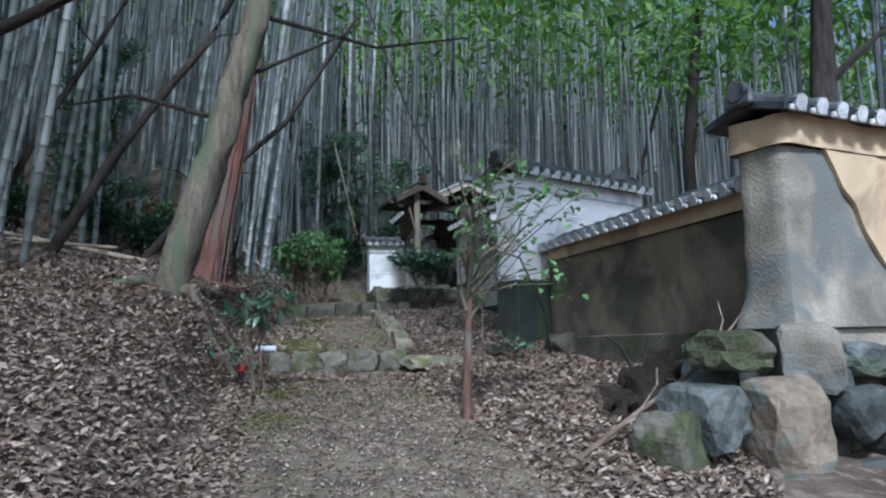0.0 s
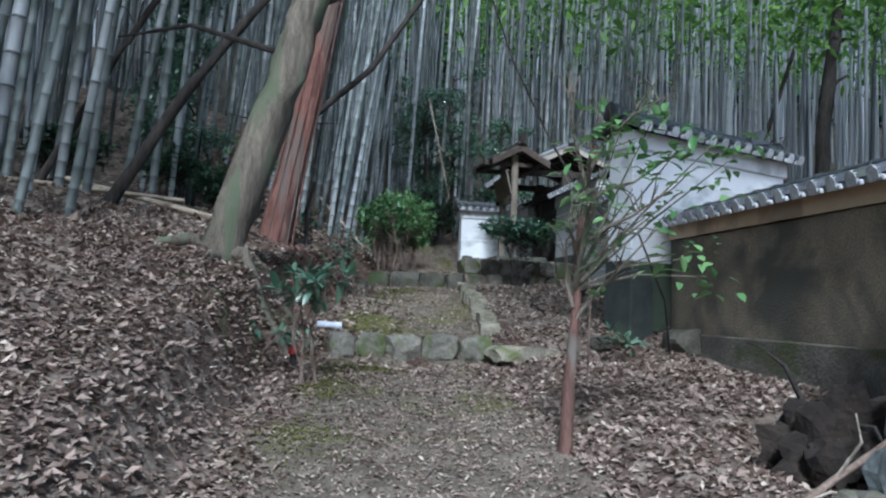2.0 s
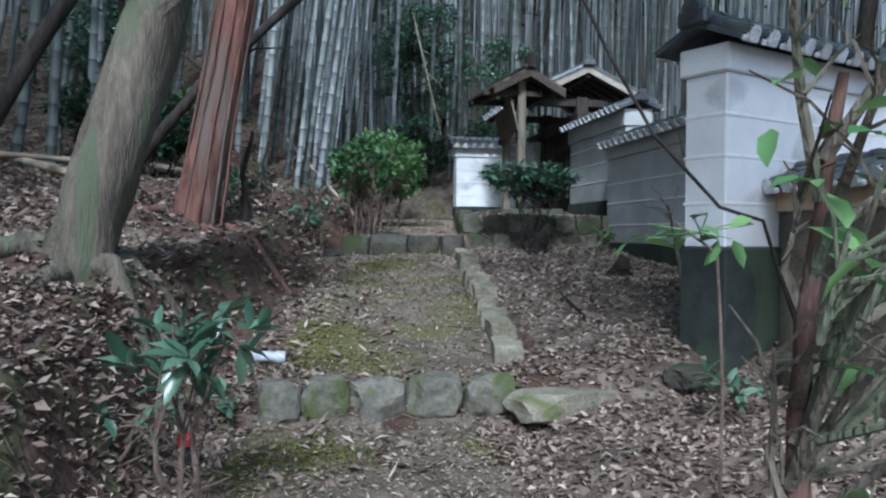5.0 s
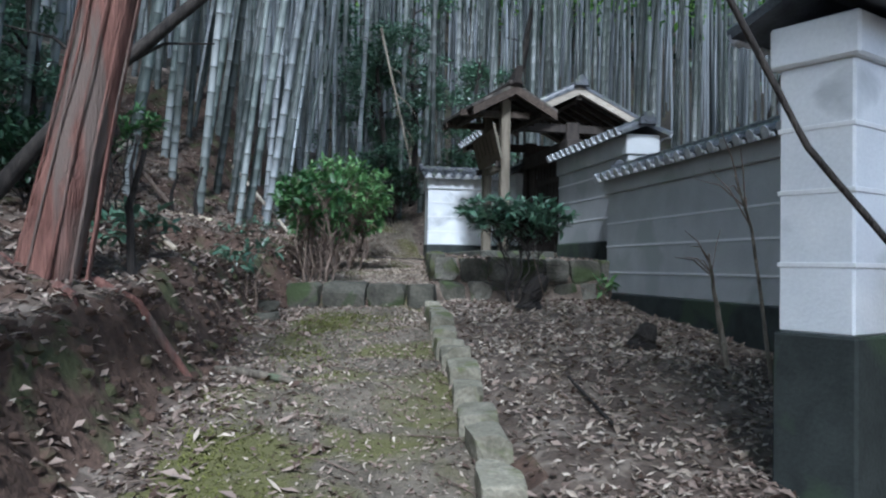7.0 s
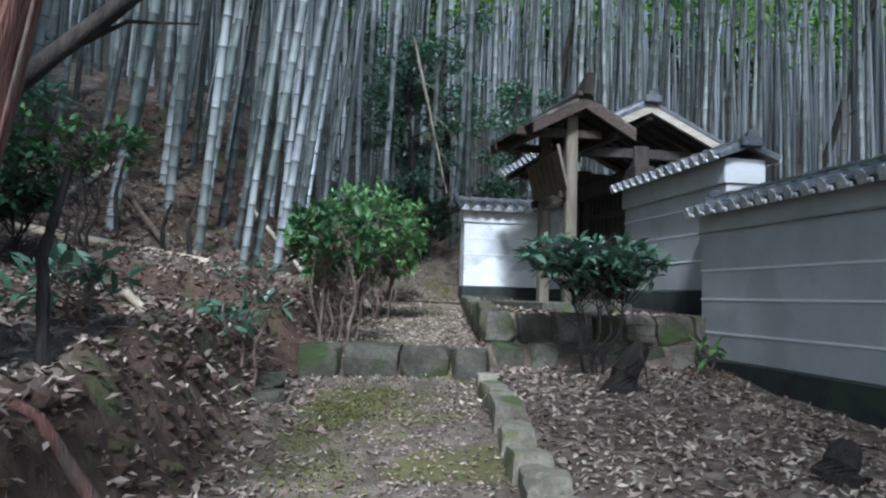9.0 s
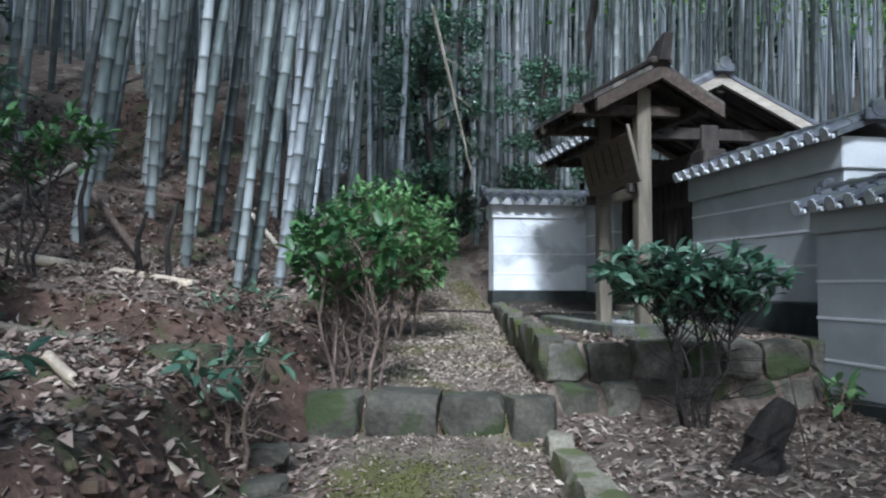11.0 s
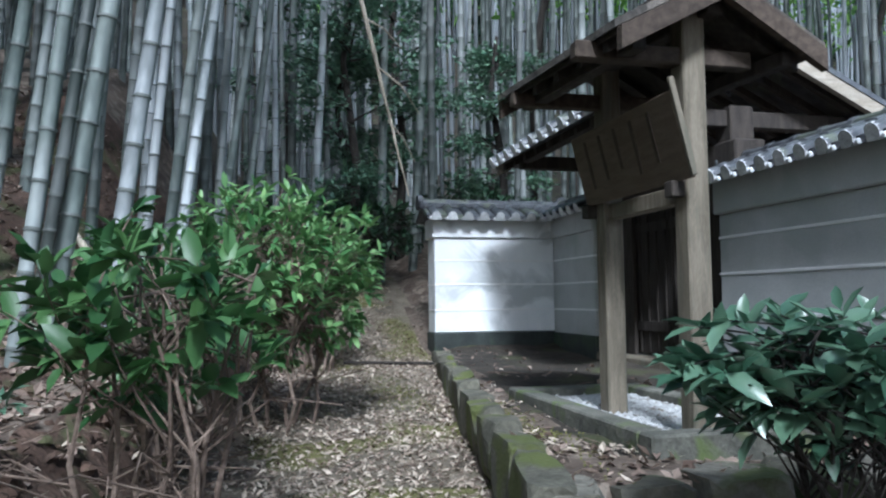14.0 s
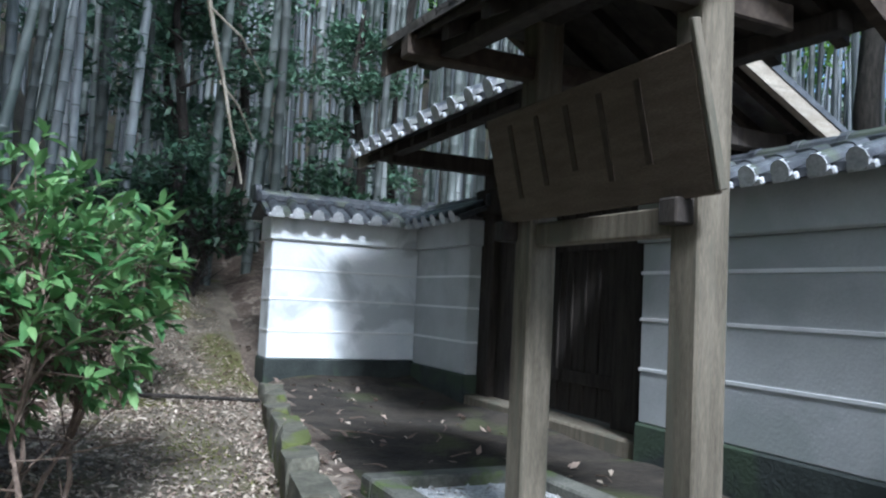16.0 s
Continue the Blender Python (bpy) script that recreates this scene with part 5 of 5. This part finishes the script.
part("main_stem", limb([(0, 0, 0.02), (0.5, 0.1, 1.05 - bz), (0.85, 0.2, 1.2 - bz), (1.15, 0.2, 1.42 - bz), (1.45, 0.3, 1.66 - bz)], 0.02, 0.008, 7, 0.15, 141), M["twig"], dead_branch, smooth=True)
for a, b in (((0.85, 0.2, 1.2), (1.3, 0.15, 1.36)), ((0.5, 0.1, 1.05), (0.75, 0.3, 1.3)), ((1.15, 0.2, 1.42), (1.3, 0.35, 1.75)), ((0.3, 0.06, 0.95), (0.6, -0.05, 1.0))):
    part("side_twig", limb([(a[0], a[1], a[2] - bz), ((a[0] + b[0]) / 2, a[1], (a[2] + b[2]) / 2 + 0.03 - bz), (b[0], b[1], b[2] - bz)], 0.009, 0.004, 5, 0.15, 142), M["dead"], dead_branch)
lying("fallen_branch", on(2.95, 21.5, 0.03), on(3.95, 21.2, 0.03), 0.018, "bark_dark", "dark stick lying across the path", nodes=False)
lying("fallen_branch", on(3.1, 11.1, 0.02), on(3.02, 10.2, 0.02), 0.011, "bark_dark", "dark stick lying among leaves", nodes=False)
for i, (x, y, h, r) in enumerate(((3.9, 11.65, 0.18, 0.085), (3.68, 13.75, 0.34, 0.11))):
    z = gz(x, y)
    rk = random.Random(i)
    st = Shape().tube([(x, y, z - 0.08), (x, y, z + 0.03), (x + 0.02, y, z + h * 0.4), (x + 0.05 + 0.05 * i, y, z + h * 0.75), (x + 0.07 + 0.09 * i, y, z + h)], [r * 1.7, r * 1.35, r * 1.0, r * 0.85, r * 0.55], 13, True, 0.13, i)
    solid("tree_stump", st, M["bark_dark"], (0, 0, 0), "dark rotten tree stump among leaves", "stump")
solid("thin_sapling_stem", limb([on(3.75, 13.5, -0.02), (3.8, 13.45, 1.9), (3.7, 13.4, 2.3), (3.55, 13.3, 2.7)], 0.008, 0.004, 6, 0.1, 131), M["twig"], (0, 0, 0), "thin bare stem growing beside the stump", "sapling")
rt = limb([on(0.75, 11.9, -0.01), on(0.95, 11.75, 0.03), on(1.25, 11.6, 0.03), on(1.5, 11.35, -0.02)], 0.035, 0.02, 8, 0.15, 90)
solid("tree_root", rt, M["bark_grey"], (0, 0, 0), "bare tree root crossing the path", "root", smooth=True)
for i, (x, y, h) in enumerate(((0.05, 16.9, 0.75), (-0.35, 17.6, 0.6), (0.2, 11.8, 0.9), (-0.95, 17.9, 1.0))):
    solid("dead_sapling", limb([on(x, y, -0.05), on(x - 0.03, y, h * 0.5), on(x + 0.06, y, h)], 0.035, 0.018, 7, 0.15, 95 + i), M["bark_dark"], (0, 0, 0), "broken dark sapling standing on the bank", "sapling")
# hanging dead branch
hb = thing("hanging_dead_branch", (3.1, 20.2, 0), "pale dead branch hanging down in front of the grove", "branch")
part("main_stem", limb([(-0.25, 0, 6.9), (0.0, 0, 5.85), (0.2, 0.1, 5.1), (0.38, 0.2, 4.45)], 0.026, 0.009, 6, 0.1, 99), M["dead"], hb)
for a, b in (((0.05, 0, 5.7), (0.5, 0.2, 5.3)), ((0.15, 0.1, 5.2), (0.45, 0.2, 4.8)), ((-0.1, 0, 6.2), (0.3, 0.1, 5.95))):
    part("side_twig", Shape().tube([a, ((a[0] + b[0]) / 2, a[1], (a[2] + b[2]) / 2 + 0.03), b], [0.011, 0.009, 0.004], 5), M["dead"], hb)
# near-black lump with roots, in place of the shadowed hollow at the old wall
rb = thing("root_ball", (3.17, 5.25, 0.92), "dark rooty lump standing in for a shadowed hollow beside the old wall", "root ball")
part("earth", rock(0.85, 0.5, 0.78, 5, 0.95, 4, 0.05), M["soil"], rb, smooth=False)
for i in range(16):
    an, v = i * 0.9, rr.uniform(-0.3, 0.4)
    a = Vector((math.cos(an) * 0.28, math.sin(an) * 0.24, v))
    b = a * 1.5 + Vector((rr.uniform(-0.1, 0.1), rr.uniform(-0.1, 0.1), rr.uniform(-0.3, 0.1)))
    part("root", Shape().tube([a, (a + b) / 2 + Vector((0, 0, 0.06)), b], [0.02, 0.014, 0.005], 5), M["bark_dark"], rb)
# pipe, red cap
pp = thing("drain_pipe", (0.52, 9.72, gz(0.5, 9.72) + 0.05), "short grey plastic drain pipe end in the bank", "pipe")
part("tube", Shape().tube([(-0.13, 0.02, 0.01), (0.12, 0, 0)], [0.038, 0.038], 14), M["pipe"], pp, smooth=True)
part("collar", Shape().tube([(0.06, 0.005, 0.0), (0.125, 0, -0.002)], [0.043, 0.043], 14), M["pipe"], pp)
rc = thing("marker_post", (0.2, 8.3, gz(0.2, 8.3)), "small dark post with a red painted cap", "post")
part("post", Shape().tube([(0, 0, -0.1), (0, 0, 0.12)], [0.03, 0.03], 8), M["bark_dark"], rc)
part("cap", Shape().tube([(0, 0, 0.12), (0, 0, 0.16), (0, 0, 0.18)], [0.045, 0.045, 0.03], 10), M["red"], rc)

# ---- leaf litter, moss and twigs ----
rl = random.Random(77)
lit, pale = Shape(), Shape()
PATCH = [(0.6, 8.4, 0.3, 0.5), (0.45, 7.3, 0.25, 0.5), (0.9, 8.5, 0.3, 0.3), (0.3, 5.9, 0.3, 0.5), (0.85, 10.4, 0.3, 0.6), (1.35, 12.6, 0.35, 0.7), (0.95, 9.7, 0.3, 0.3), (2.0, 14.4, 0.5, 0.4), (1.6, 13.8, 0.35, 0.5), (3.2, 19.8, 0.3, 1.0), (2.8, 21.3, 0.5, 0.4), (0.5, 15.2, 0.3, 0.25), (3.45, 17.5, 0.12, 1.3), (0.2, 3.5, 0.35, 0.6)]


def scatter(shape, n, pick, lo, hi, slim):
    for _ in range(n):
        x, y = pick()
        if 15.95 < y < 18.0 and 3.75 < x < 4.7 or y > 16.2 and x > 3.45 + 0.1 * (y - 16.2) and rl.random() < 0.92:
            continue
        if rl.random() < 0.7 and any(((x - a) / c) ** 2 + ((y - b) / d) ** 2 < 0.7 for a, b, c, d in PATCH):
            continue
        z = gz(x, y)
        if abs(gz(x + 0.1, y) - z) > 0.06 and y > 9.5 and rl.random() < 0.3:
            continue
        an = rl.uniform(0, 6.283)
        d = (math.cos(an), math.sin(an), rl.gauss(0.12, 0.3))
        ln = rl.uniform(lo, hi)
        shape.leaf((x, y, z + rl.uniform(0.0, 0.018)), d, (rl.gauss(0, 0.45), rl.gauss(0, 0.45), 1), ln, ln * rl.uniform(slim, slim + 0.2), rl.uniform(-0.3, 0.4), True)


def near():
    y = 1.0 + 8.5 * rl.random()
    return rl.uniform(-0.28 * y - 1.3, min(4.0, 0.9 + y * 0.55)), y


def mid():
    y = rl.uniform(9, 23)
    return rl.uniform(-4.0, 5.2), y


def hill():
    return rl.uniform(-7, 1.5), rl.uniform(8, 24)


def on_path(pick):
    """A spot of the trodden middle of the path."""
    def spot():
        x, y = pick()
        return lerp(PATH_L, y) + 0.2 + rl.random() * (min(lerp(PATH_R, y), 2.2 if y < 9 else 9) - lerp(PATH_L, y) - 0.25), y
    return spot


def off_path(pick):
    """A spot beside the path."""
    def spot():
        for _ in range(6):
            x, y = pick()
            if not lerp(PATH_L, y) + 0.3 < x < min(lerp(PATH_R, y), 1.9 if y < 9 else 9) - 0.1:
                break
        return x, y
    return spot


scatter(lit, 38000, off_path(near), 0.03, 0.075, 0.45)
scatter(lit, 17000, off_path(mid), 0.04, 0.09, 0.42)
scatter(lit, 9000, hill, 0.06, 0.12, 0.35)
scatter(lit, 9000, lambda: (lerp(PATH_L, 13.0) - 3.2 * rl.random(), rl.uniform(7.5, 19)), 0.04, 0.085, 0.4)
scatter(lit, 8000, lambda: (-0.1 - 2.6 * rl.random(), rl.uniform(2.5, 9)), 0.035, 0.08, 0.42)
scatter(lit, 15000, on_path(near), 0.018, 0.045, 0.4)
scatter(lit, 9000, on_path(mid), 0.022, 0.05, 0.4)
scatter(pale, 9000, off_path(near), 0.03, 0.07, 0.3)
scatter(pale, 7000, off_path(mid), 0.04, 0.085, 0.25)
scatter(pale, 7000, on_path(near), 0.018, 0.045, 0.2)
scatter(pale, 5500, on_path(mid), 0.022, 0.055, 0.2)
# Extra pale leaves put the sunlight on the upper path into the litter.
scatter(pale, 9500, lambda: (rl.uniform(1.9, 3.9), rl.uniform(16, 24.5)), 0.03, 0.08, 0.2)
scatter(pale, 3800, lambda: (rl.uniform(2.5, 5.2), rl.uniform(9.4, 14.9)), 0.035, 0.075, 0.3)
scatter(pale, 3200, lambda: (rl.uniform(-2.6, 1.0), rl.uniform(8.5, 17)), 0.035, 0.08, 0.28)
scatter(pale, 5500, hill, 0.06, 0.13, 0.14)
tagged(new("dead_leaves", lit.mesh("dead_leaves", M["litter"])), "brown dead leaves strewn over the ground", "leaves", kind="stuff")
tagged(new("bamboo_litter", pale.mesh("bamboo_litter", M["litter_pale"])), "pale dry bamboo leaves strewn over the ground, thickened to brighten the sunlit path", "leaves", kind="stuff")
# lumps of earth breaking out of the steep bank
clods, made = Shape(), 0
while made < 650:
    x, y = rl.uniform(-2.4, 1.9), rl.uniform(9.6, 18.5)
    z = gz(x, y)
    if abs(gz(x + 0.12, y) - gz(x - 0.12, y)) < 0.11:
        continue
    made += 1
    r = 0.012 + 0.05 * rl.random() ** 2
    a, b = rl.uniform(-0.4, 0.4) * r, rl.uniform(-0.4, 0.4) * r
    clods.tube([(x, y, z - r), (x, y, z - 0.45 * r), (x + a, y + b, z + 0.2 * r), (x + a, y + b, z + 0.55 * r)], [0.5 * r, 1.1 * r, 0.95 * r, 0.35 * r], 7, True, 0.28, made)
tagged(new("soil_clods", clods.mesh("soil_clods", M["bank_soil"])), "dark crumbling lumps of earth on the bank", "soil", kind="stuff")
tw = Shape()
for _ in range(420):
    x, y = near() if rl.random() < 0.5 else mid()
    if 15.9 < y < 18.1 and 3.6 < x < 4.8:
        continue
    an, ln = rl.uniform(0, 6.28), rl.uniform(0.1, 0.5)
    b = (x + math.cos(an) * ln, y + math.sin(an) * ln)
    tw.tube([on(x, y, 0.012), on((x + b[0]) / 2 + 0.02, (y + b[1]) / 2, 0.022), on(b[0], b[1], 0.015)], [0.005, 0.004, 0.002], 4, False)
tagged(new("fallen_twigs", tw.mesh("fallen_twigs", M["twig"])), "thin dry twigs lying on the ground", "twigs", kind="stuff")
ms = Shape()
for px, py, sx, sy in PATCH:
    for _ in range(1500):
        x, y = rl.gauss(px, sx * 0.55), rl.gauss(py, sy * 0.55)
        an = rl.uniform(0, 6.28)
        ms.leaf((x, y, gz(x, y) - 0.002), (math.cos(an) * 0.6, math.sin(an) * 0.6, 0.6), (0, 0, 1), rl.uniform(0.01, 0.026), rl.uniform(0.008, 0.016), 0.2, True)
tagged(new("moss", ms.mesh("moss", M["moss"])), "olive green moss growing in patches on the path", "moss", kind="stuff")
